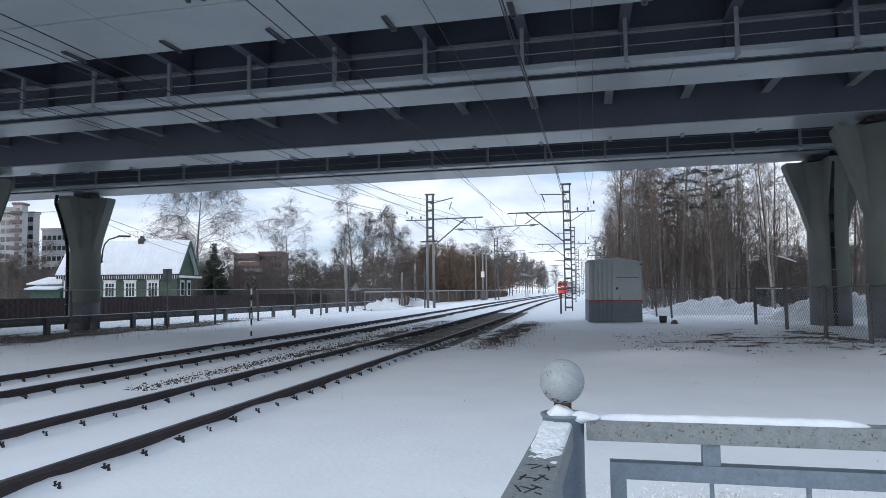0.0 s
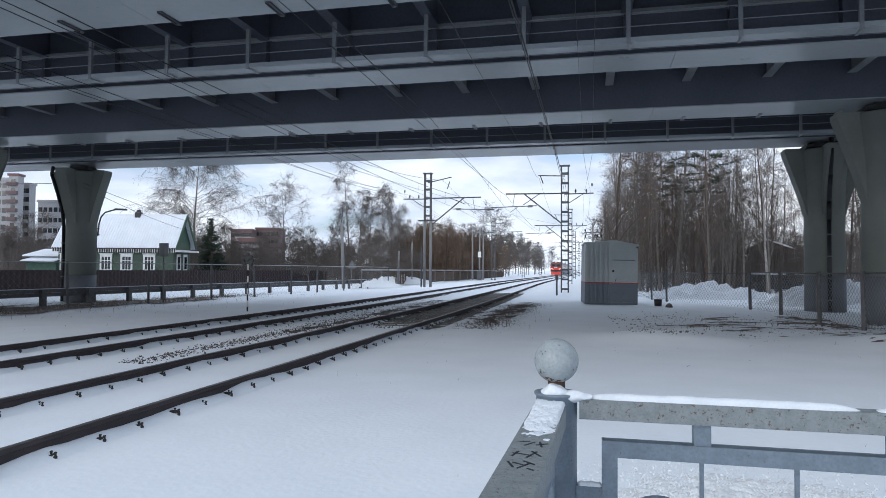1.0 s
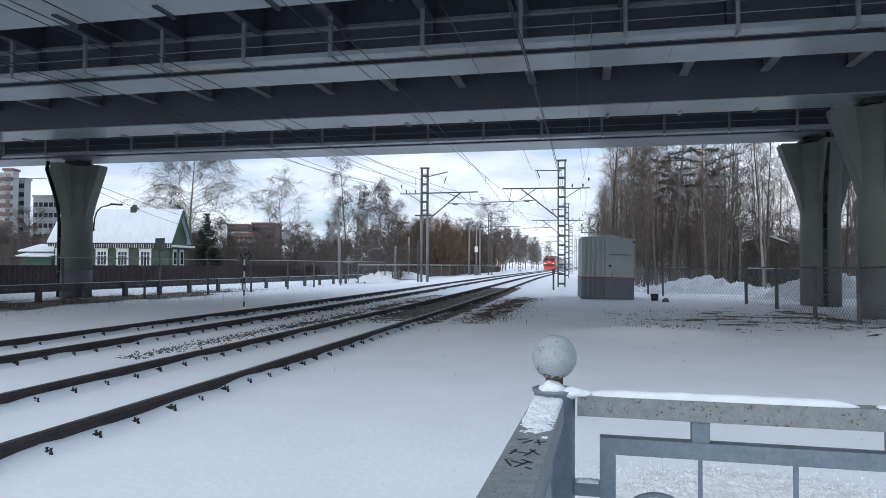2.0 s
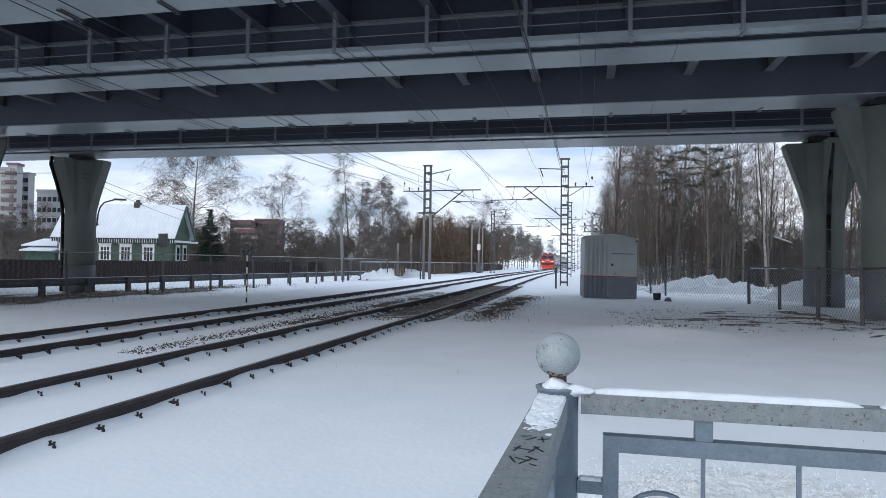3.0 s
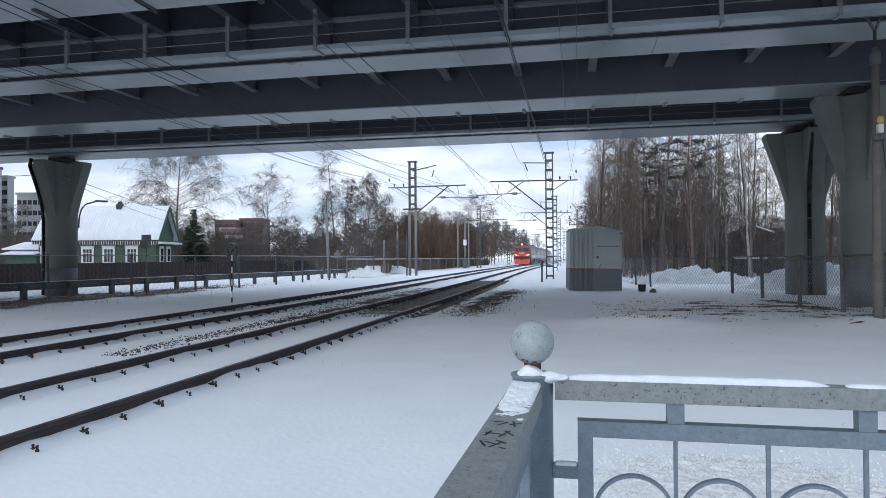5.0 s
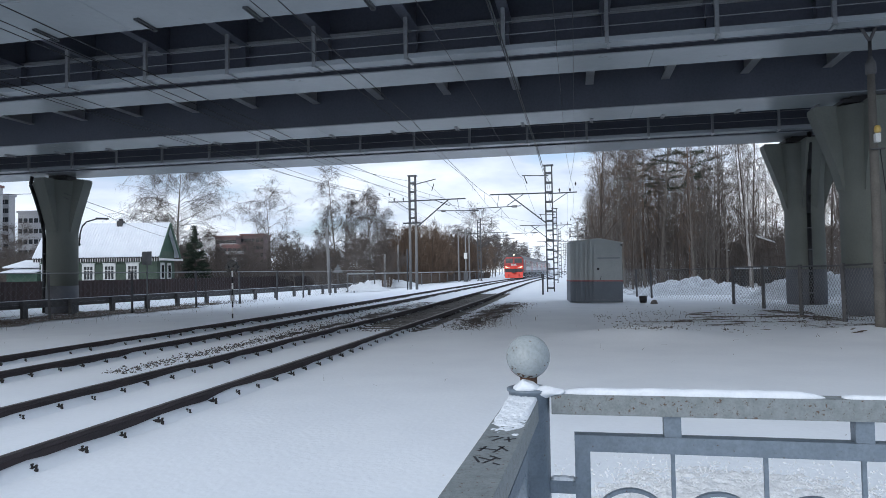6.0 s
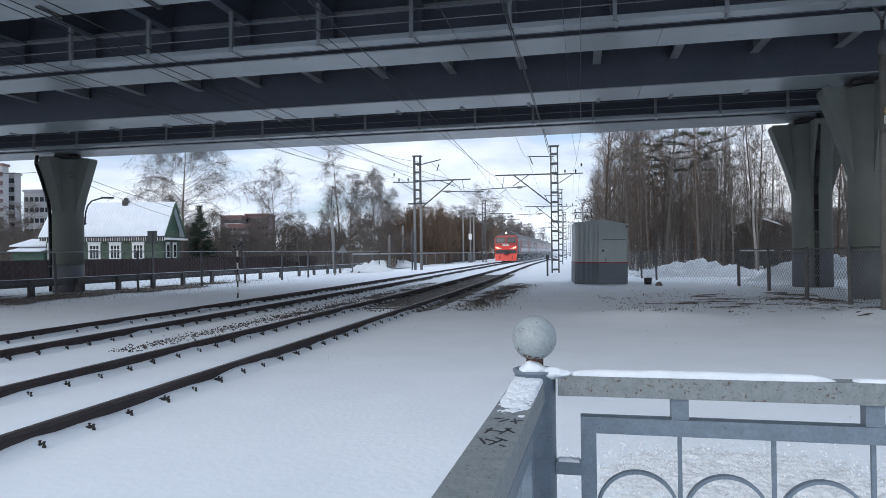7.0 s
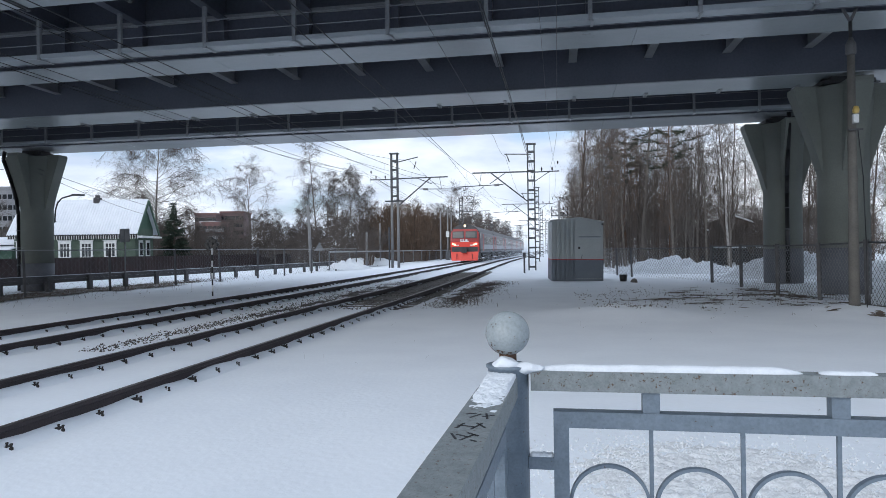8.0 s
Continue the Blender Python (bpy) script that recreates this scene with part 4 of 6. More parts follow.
def build_fences():
    build_fence("chain_link_fence", [(7.3, 14.0), (7.25, 17.0), (7.15, 19.6), (6.9, 22.3), (6.75, 25.9), (6.45, 29.2)], 1.55, "dark chain-link fence on leaning posts beside the piers", 0.17, 0.0048, 0.09)
    build_fence("chain_link_fence", [(6.45, 29.2), (3.85, 35.4), (3.3, 37.5), (2.2, 43.0), (1.4, 52.0), (0.8, 66.0)], 1.5, "chain-link fence running on past the equipment hut", 0.22, 0.0055, 0.07)
    line = [(-23.4, 14.5), (-23.0, 19.6), (-22.5, 24.75), (-21.7, 29.1), (-21.1, 33.8), (-20.8, 38.2), (-20.5, 42.8), (-20.4, 47.1), (-20.3, 52.4), (-20.1, 58.0), (-20.0, 64.0)]
    build_fence("chain_link_fence", line, 2.05, "tall chain-link fence between the railway and the road", 0.34, 0.003, 0.10)
    # pale railing further along
    rail = thing("lineside_railing", "pale steel pipe railing far along the railway", "railing")
    ys = [*np.arange(56, 150, 6.0)]
    bm = B()
    for a, b in zip(ys, ys[1:]):
        for z in (1.55, 1.5):
            tube(bm, (-19.6 + bend(a) * 0.6, a, z), (-19.6 + bend(b) * 0.6, b, z), 0.05, seg=6)
    part("top_pipe", bm, "guard_pale", rail)
    for y in ys:
        bm = B()
        tube(bm, (-19.6 + bend(y) * 0.6, y, -0.1), (-19.6 + bend(y) * 0.6, y, 1.55), 0.06, seg=6)
        part("post", bm, "guard_steel", rail)
    # picket fence across the foot of the wood
    picket = thing("picket_fence", "weathered grey picket fence along the scrub", "fence")
    for k in range(150):
        y = 70 + k * 0.62
        bm = B()
        box(bm, -21.0 - 0.06, y, -0.1, -21.0 + 0.0, y + 0.35, 1.25 + 0.1 * noise.noise((k, 0, 0)))
        part("picket", bm, "dead_grass", picket)
    # crash barrier by the road
    guard = thing("crash_barrier", "grey steel crash barrier on stout posts along the road", "crash barrier")
    pts = [(-25.2, 8.0), (-24.4, 25.2), (-23.9, 36.0), (-22.6, 50.0), (-21.6, 66.0)]
    for a, b in zip(pts, pts[1:]):
        bm = B()
        for dz, out in ((0.0, 0.0), (0.09, 0.045), (0.18, 0.0), (0.27, 0.045)):
            beam(bm, (a[0] + out, a[1], 0.24 + dz), (b[0] + out, b[1], 0.24 + dz), 0.03, 0.088)
        part("rail_beam", bm, "post_dark", guard, "corrugated steel beam with lying snow")
        n = max(2, int((b[1] - a[1]) / 2.6))
        for k in range(n):
            x, y = a[0] + (b[0] - a[0]) * k / n, a[1] + (b[1] - a[1]) * k / n
            bm = B()
            box(bm, x + 0.07, y - 0.13, -0.35, x + 0.24, y + 0.13, 0.53)
            part("post", bm, "post_dark", guard, "stout grey post")
        bm = B()
        beam(bm, (a[0] + 0.01, a[1], 0.56), (b[0] + 0.01, b[1], 0.56), 0.10, 0.025)
        part("snow_line", bm, "snow_cap", guard, "thin line of snow on the beam")
    # brown sheet fence in front of the house
    fence = thing("sheet_fence", "dark brown corrugated sheet-metal fence in front of the house", "fence")
    y = 24.0
    while y < 84:
        bm = B()
        n = 15
        v = []
        for k in range(n + 1):
            o = 0.035 if (k // 1) % 2 else 0.0
            v.append((bm.verts.new((-35.0 + o, y + 3.0 * k / n, 0.05)), bm.verts.new((-35.0 + o, y + 3.0 * k / n, 1.38))))
        for p, q in zip(v, v[1:]):
            bm.faces.new((p[0], q[0], q[1], p[1]))
        bmesh.ops.solidify(bm, geom=bm.faces[:], thickness=0.02)
        part("sheet_panel", bm, "brown_fence", fence)
        y += 3.0
    wall = B()
    box(wall, -35.3, 20, -0.3, -34.9, 86, 0.05)
    part("plinth", wall, "snow_cap", fence, "snow piled along the fence foot")


# ---- house and distant buildings ----
VIEW = 12.3                     # the house stands turned by this many degrees


def out_there(across, deep, z=0.0):
    """A place from metres across and deep along the house's axes."""
    a = radians(VIEW)
    return (across * math.cos(a) - deep * math.sin(a), across * math.sin(a) + deep * math.cos(a), z)


def window_unit(parent, x, z, w, h, deep=-0.02, bars=True):
    bm = B()
    t = 0.16
    box(bm, x - w / 2 - t, deep - 0.07, z - t, x - w / 2, deep, z + h + t * 1.6)
    box(bm, x + w / 2, deep - 0.07, z - t, x + w / 2 + t, deep, z + h + t * 1.6)
    box(bm, x - w / 2, deep - 0.07, z + h, x + w / 2, deep, z + h + t * 1.6)
    box(bm, x - w / 2, deep - 0.07, z - t, x + w / 2, deep, z)
    box(bm, x - w / 2 - t - 0.08, deep - 0.11, z + h + t * 1.6, x + w / 2 + t + 0.08, deep, z + h + t * 1.6 + 0.08)
    win = part("window", bm, "white_paint", parent, "white carved window surround")
    bm = B()
    box(bm, x - w / 2, deep - 0.02, z, x + w / 2, deep - 0.01, z + h)
    part("pane", bm, "glass_dark", win, "dark glass")
    if bars:
        bm = B()
        for dx in (-w / 6, w / 6):
            box(bm, x + dx - 0.025, deep - 0.045, z, x + dx + 0.025, deep - 0.021, z + h)
        box(bm, x - w / 2, deep - 0.05, z + h * 0.68, x + w / 2, deep - 0.046, z + h * 0.68 + 0.05)
        part("glazing_bars", bm, "white_paint", win)


def build_house():
    a = radians(VIEW)
    house = thing("wooden_house", "green wooden house with white window surrounds and a snow-covered ribbed roof", "house", Matrix.Translation(out_there(-36.75, 62.0, -0.1)) @ Matrix.Rotation(a, 4, "Z"))
    L, d, eave, ridge = 10.9, 4.1, 4.1, 6.8
    bm = B()
    box(bm, 0.0, 0.0, 0.0, L, d, eave)
    wall = part("wall", bm, "house_green", house, "green clapboard walls")
    z = 0.0
    while z < eave - 0.1:
        bm = B()
        box(bm, -0.015, -0.03, z + 0.02, L + 0.012, -0.001, min(z + 0.155, eave))
        part("plank", bm, "house_green", wall)
        z += 0.17
    for x in (0.02, L - 0.02):
        bm = B()
        s = 0.03 if x > 1 else -0.03
        vs = [(x, 0, eave), (x, d, eave), (x, d / 2, ridge - 0.05)]
        v1 = [bm.verts.new(p) for p in vs]
        v2 = [bm.verts.new((p[0] + s, p[1], p[2])) for p in vs]
        bm.faces.new(v1[::-1])
        bm.faces.new(v2)
        for k in range(3):
            bm.faces.new((v1[k - 1], v1[k], v2[k], v2[k - 1]))
        part("gable", bm, "house_gable", house, "dark green boarded gable")
    for n, side in enumerate((1, -1)):
        bm = B()
        cols = 46
        y0, y1 = (-0.45, d / 2) if side > 0 else (d + 0.45, d / 2)
        z0, z1 = eave - 0.45 * (ridge - eave) / (d / 2), ridge
        rows = []
        for k in range(cols * 2 + 1):
            x = -0.45 + (L + 0.9) * k / (cols * 2)
            lift = 0.06 if k % 2 else 0.0
            rows.append([bm.verts.new((x, y0, z0 + lift)), bm.verts.new((x, y1, z1 + lift)), bm.verts.new((x, y1, z1 + lift + 0.10)), bm.verts.new((x, y0, z0 + lift + 0.10))])
        for p, q in zip(rows, rows[1:]):
            for k in range(4):
                bm.faces.new((p[k - 1], p[k], q[k], q[k - 1]))
        bm.faces.new(rows[0])
        bm.faces.new(rows[-1][::-1])
        part("roof", bm, "roof_snow", house, "ribbed roof under a thin sheet of snow")
    for s in (-1, 1):
        bm = B()
        beam(bm, (L + 0.47, d / 2 + s * (d / 2 + 0.45), eave - 0.62), (L + 0.47, d / 2, ridge - 0.05), 0.06, 0.3)
        part("bargeboard", bm, "house_gable", house, "dark green bargeboard")
    bm = B()
    x = -0.4
    while x < L + 0.4:
        box(bm, x, -0.42, eave - 1.0, x + 0.045, -0.39, eave - 0.66)
        x += 0.22
    part("valance", bm, "white_paint", house, "white pierced eaves valance", kind="stuff")
    bm = B()
    box(bm, -0.4, -0.38, eave - 0.92, L + 0.4, -0.34, eave - 0.56)
    part("eaves_board", bm, "black_paint", house)
    bm = B()
    box(bm, L - 0.45, -0.3, eave - 0.9, L + 0.75, d + 0.3, eave - 0.72)
    part("gable_sill", bm, "white_paint", house, "white ledge under the gable")
    for x in (0.75, 2.6, 4.55, 6.5, 8.65):
        window_unit(house, x, 1.5, 0.82, 1.2, -0.035)
    gable = part("gable_wall", _side_wall(L, d), "house_green", house)
    for y in (1.1, 2.7):
        bm = B()
        box(bm, L + 0.03, y - 0.45, 1.4, L + 0.10, y + 0.45, 3.0)
        surround = part("window", bm, "white_paint", house, "white carved window surround")
        bm = B()
        box(bm, L + 0.1, y - 0.3, 1.55, L + 0.11, y + 0.3, 2.75)
        part("pane", bm, "glass_dark", surround)
    bm = B()
    box(bm, 6.3, d / 2 - 0.28, ridge - 0.3, 6.85, d / 2 + 0.28, ridge + 0.3)
    box(bm, 6.42, d / 2 - 0.16, ridge + 0.3, 6.73, d / 2 + 0.16, ridge + 0.55)
    part("chimney", bm, "bearing", house, "dark brick chimney")
    shed = thing("shed", "low dark shed with a snow-covered lean-to roof beside the house", "shed", Matrix.Translation(out_there(-40.3, 61.5, -0.1)) @ Matrix.Rotation(a, 4, "Z"))
    bm = B()
    box(bm, 0.8, 0, 0, 3.6, 4, 2.3)
    part("wall", bm, "house_gable", shed)
    for y0, z0, z1 in ((-0.5, 2.2, 2.9), (0.8, 2.7, 3.5)):
        bm = B()
        v = box(bm, 0.3 - y0 * 0.5, y0, 2.5, 3.7, 4.3, 2.62)
        for q in v:
            q.co.z += (z1 - z0) * (q.co.y - y0) / 4 - 2.5 + z0
        part("roof", bm, "roof_snow", shed, "lean-to roof under snow")


def _side_wall(L, d):
    bm = B()
    box(bm, L + 0.015, 0.0, 0.0, L + 0.03, d, 2.6)
    return bm


def build_block(name, label, across, deep, w, h, d, turn, mat, storeys, bays, red_cap=None, balconies=False, z=-1.0):
    block = thing(name, label, "building", Matrix.Translation(out_there(across, deep, z)) @ Matrix.Rotation(radians(VIEW + turn), 4, "Z"))
    bm = B()
    box(bm, 0, 0, 0, w, d, h)
    wall = part("wall", bm, mat, block)
    bm = B()
    box(bm, -0.3, -0.3, h, w + 0.3, d + 0.3, h + 0.7)
    part("roof", bm, red_cap or mat, block)
    pane = B()
    box(pane, -0.62, -0.06, 0.0, 0.62, -0.01, 1.45)
    pane = mesh_of("window", pane, "glass_dark")
    slab = B()
    box(slab, -1.5, -1.2, 0.0, 1.5, 0, 1.05)
    slab = mesh_of("balcony", slab, "wall_pale" if bays > 1 else "brick_dark")
    for s in range(storeys):
        for b in range(bays):
            x = (b + 0.5) * w / bays
            zz = 1.2 + s * (h - 1.0) / storeys
            o = new("window", pane)
            o.parent = block
            o.matrix_basis = pose(x, 0, zz)
            if balconies and (b % 2 == 1 or bays == 1):
                o = new("balcony", slab)
                o.parent = block
                o.matrix_basis = pose(x, 0, zz - 0.6)


def build_buildings():
    build_block("apartment_block", "tall pale concrete apartment block", -135.2, 205, 4.1, 28.4, 3, -2, "wall_pale", 10, 3)
    build_block("apartment_block", "balcony stack of the pale apartment tower under a red roof edge", -132.4, 197, 2.7, 30.2, 3, 2, "wall_pale", 11, 1, "wall_red", True)
    build_block("apartment_block", "pale concrete apartment tower at the end of the row", -141.0, 199, 8.4, 29.2, 3, 2, "wall_pale", 11, 5)
    build_block("apartment_block", "lower pale concrete apartment block", -134, 214, 15, 25, 6, 0, "wall_pale", 7, 9, z=-2)
    build_block("apartment_block", "grey apartment block half hidden behind the house roof", -120, 240, 14, 18, 12, 0, "wall_pale", 7, 6)
    build_block("apartment_block", "red and white apartment block behind bare trees", -72, 226, 8, 12.6, 12, 6, "wall_red", 5, 5, balconies=True)
    build_block("apartment_block", "pale apartment block behind bare trees", -76.5, 238, 5.0, 13.5, 10, 0, "wall_pale", 5, 4)
    build_block("apartment_block", "dark red brick apartment block behind bare trees", -84, 255, 8, 17.4, 12, 0, "brick_dark", 6, 6, "wall_red")
    build_block("apartment_block", "brick apartment block with a red roof edge", -76.4, 262, 9.0, 18.4, 12, 0, "brick_dark", 6, 6, "wall_red")
    # a dark low house inside the wood
    hut = thing("wood_house", "dark timber house with snow on its stepped roofs inside the wood", "house", Matrix.Translation((17.4, 80.0, -0.1)) @ Matrix.Rotation(radians(-8), 4, "Z"))
    for x0, x1, y0, wall_top, ridge in ((0.0, 4.2, 0.0, 4.1, 5.2), (-2.6, 0.6, 1.0, 2.9, 3.8), (3.4, 6.6, -1.5, 2.4, 3.2)):
        bm = B()
        box(bm, x0, y0, 0, x1, y0 + 6, wall_top)
        part("wall", bm, "bark", hut, "dark timber wall")
        bm = B()
        extrude_profile(bm, [(x0 - 0.4, wall_top), (x1 + 0.4, wall_top), (x1 + 0.4, wall_top + 0.12), ((x0 + x1) / 2, ridge), (x0 - 0.4, wall_top + 0.12)], y0 - 0.4, y0 + 6.4)
        part("roof", bm, "bark", hut, "dark roof")
        bm = B()
        mid = (x0 + x1) / 2
        extrude_profile(bm, [(mid, ridge + 0.01), (x1 + 0.4, wall_top + 0.13), (x1 + 0.4, wall_top + 0.3), (mid, ridge + 0.18)], y0 - 0.42, y0 + 6.3)
        part("roof_snow", bm, "roof_snow", hut, "snow lying on one slope")
    # parked cars behind the wood edge, snow on their roofs
    for ac, de in ((25.2, 51.5), (30.5, 55.0)):
        car = thing("parked_car", "dark parked car under snow at the wood edge", "car", Matrix.Translation(out_there(ac, de, -0.05)) @ Matrix.Rotation(radians(VIEW + 8), 4, "Z"), group="parked cars")
        bm = B()
        box(bm, -2.1, -0.85, 0.3, 2.1, 0.85, 0.85)
        v = box(bm, -1.3, -0.8, 0.85, 1.2, 0.8, 1.42)
        for q in v[4:]:
            q.co.x *= 0.72
        part("body", bm, "black_paint", car, "", 0.06)
        bm = B()
        box(bm, -0.98, -0.75, 1.42, 0.9, 0.75, 1.56)
        part("snow_cap", bm, "snow_cap", car, "cap of snow on the roof", 0.06)
        for x in (-1.35, 1.35):
            for y in (-0.83, 0.83):
                bm = B()
                tube(bm, (x, y - 0.1, 0.32), (x, y + 0.1, 0.32), 0.32, seg=14)
                part("wheel", bm, "drain", car)


# ---- trees ----


class Shoots:
    """Collects tapered branches as plain lists."""

    def __init__(self):
        self.v, self.f, self.m = [], [], []

    def line(self, pts, r0, r1, slot, seg=3):
        base = len(self.v)
        n = len(pts)
        for k, p in enumerate(pts):
            q = pts[min(k + 1, n - 1)] - pts[max(k - 1, 0)]
            s = q.orthogonal().normalized()
            t = q.cross(s).normalized()
            r = r0 + (r1 - r0) * k / (n - 1)
            for a in range(seg):
                c = 2 * math.pi * a / seg
                self.v.append(tuple(p + s * (r * math.cos(c)) + t * (r * math.sin(c))))
        for k in range(n - 1):
            for a in range(seg):
                b = (a + 1) % seg
                self.f.append((base + k * seg + a, base + k * seg + b, base + (k + 1) * seg + b, base + (k + 1) * seg + a))
                self.m.append(slot)

    def mesh(self, name, mats):
        me = bpy.data.meshes.new(name)
        me.from_pydata(self.v, [], self.f)
        for m in mats:
            me.materials.append(M[m])
        me.polygons.foreach_set("material_index", self.m)
        return me


def grow(rnd, start, way, length, steps, wander, up):
    pts, p, d = [start.copy()], start.copy(), way.normalized()
    for _ in range(steps):
        d = (d + Vector((rnd.gauss(0, wander), rnd.gauss(0, wander), rnd.gauss(0, wander) + up))).normalized()
        p = p + d * (length / steps)
        pts.append(p.copy())
    return pts


def bare_tree(seed, high, spread, limbs, twigs, fine, droop, mats, start=0.25, lean=0.02, rad=0.011, thin=1.0, steep=(0.35, 1.0), dome=0.75):
    """Trunk and limbs in one mesh, twigs in another."""
    rnd = random.Random(seed)
    wood, crown = Shoots(), Shoots()
    trunk = grow(rnd, Vector((0, 0, -0.1)), Vector((rnd.gauss(0, 0.03), rnd.gauss(0, 0.03), 1)), high, 12, lean, 0.05)
    r = high * rad
    wood.line(trunk, r, 0.012, 0, 6)
    for k in range(limbs):
        f = start + (1 - start) * (k + rnd.random()) / limbs
        i = min(11, int(f * 12))
        p = trunk[i].lerp(trunk[i + 1], f * 12 - i)
        a = rnd.uniform(0, 6.283)
        rise = rnd.uniform(*steep)
        long = spread * (1.12 - f) ** dome * rnd.uniform(0.6, 1.15)
        limb = grow(rnd, p, Vector((math.cos(a), math.sin(a), rise)), long, 6, 0.16, 0.06 - droop * 0.08)
        wood.line(limb, max(0.012, r * 0.42 * (1.05 - f)), 0.008, 0, 4)
        for _ in range(twigs):
            g = rnd.uniform(0.2, 1.0)
            j = min(5, int(g * 6))
            q = limb[j].lerp(limb[j + 1], g * 6 - j)
            d = (limb[j + 1] - limb[j]).normalized() + Vector((rnd.gauss(0, 0.6), rnd.gauss(0, 0.6), rnd.gauss(0.1, 0.4)))
            tw = grow(rnd, q, d, long * rnd.uniform(0.25, 0.5), 4, 0.2, -droop * 0.25)
            crown.line(tw, 0.013 * thin, 0.006 * thin, 0)
            for _ in range(fine):
                h = rnd.uniform(0.2, 1.0)
                i2 = min(3, int(h * 4))
                s = tw[i2].lerp(tw[i2 + 1], h * 4 - i2)
                e = (tw[i2 + 1] - tw[i2]).normalized() * 0.7 + Vector((rnd.gauss(0, 0.55), rnd.gauss(0, 0.55), rnd.gauss(0, 0.4) - droop))
                crown.line(grow(rnd, s, e, rnd.uniform(0.35, 0.85) * (1 + droop), 2, 0.2, -droop * 0.4), 0.0075 * thin, 0.004 * thin, 0)
    return wood.mesh("trunk", mats[:1]), crown.mesh("crown", mats[1:])


def plant(name, label, meshes, across, deep, turn=0.0, scale=1.0, group="bare trees", z=-0.1):
    tree = thing(name, label, "tree", Matrix.Translation(out_there(across, deep, z)) @ Matrix.Rotation(radians(turn), 4, "Z"), group)
    for me in meshes:
        o = new(me.name.split(".")[0], me)
        o.parent = tree
        o.scale = (scale, scale, scale)
    return tree


def conifer(seed, high, wide, from_z, mats, gaps=0.0):
    rnd = random.Random(seed)
    wood, crown = Shoots(), Shoots()
    trunk = grow(rnd, Vector((0, 0, -0.1)), Vector((0, 0, 1)), high, 10, 0.015, 0.05)
    wood.line(trunk, high * 0.014, 0.02, 0, 6)
    z = from_z
    while z < high - 0.1:
        f = (z - from_z) / (high - from_z)
        reach = wide * ((1 - f) if not gaps else (0.55 + 0.6 * math.sin(min(1, f + 0.12) * 3.0))) * rnd.uniform(0.7, 1.1)
        for _ in range(6 if not gaps else 3):
            a = rnd.uniform(0, 6.283)
            i = min(9, int(z / high * 10))
            limb = grow(rnd, trunk[i].lerp(trunk[i + 1], z / high * 10 - i), Vector((math.cos(a), math.sin(a), 0.15)), max(0.2, reach), 4, 0.1, -0.03)
            wood.line(limb, 0.03, 0.01, 0, 4)
            for k in range(int((26 if gaps else 52) * max(0.3, reach))):
                g = rnd.uniform(0.25, 1.0)
                j = min(3, int(g * 4))
                p = limb[j].lerp(limb[j + 1], g * 4 - j)
                e = Vector((rnd.gauss(0, 1), rnd.gauss(0, 1), rnd.gauss(0, 0.5) + (0.2 if gaps else -0.3)))
                crown.line(grow(rnd, p, e, rnd.uniform(0.18, 0.42), 1, 0.1, 0), 0.035, 0.006, 0)
        z += 0.28 if not gaps else 0.5
    return wood.mesh("trunk", mats[:1]), crown.mesh("crown", mats[1:])


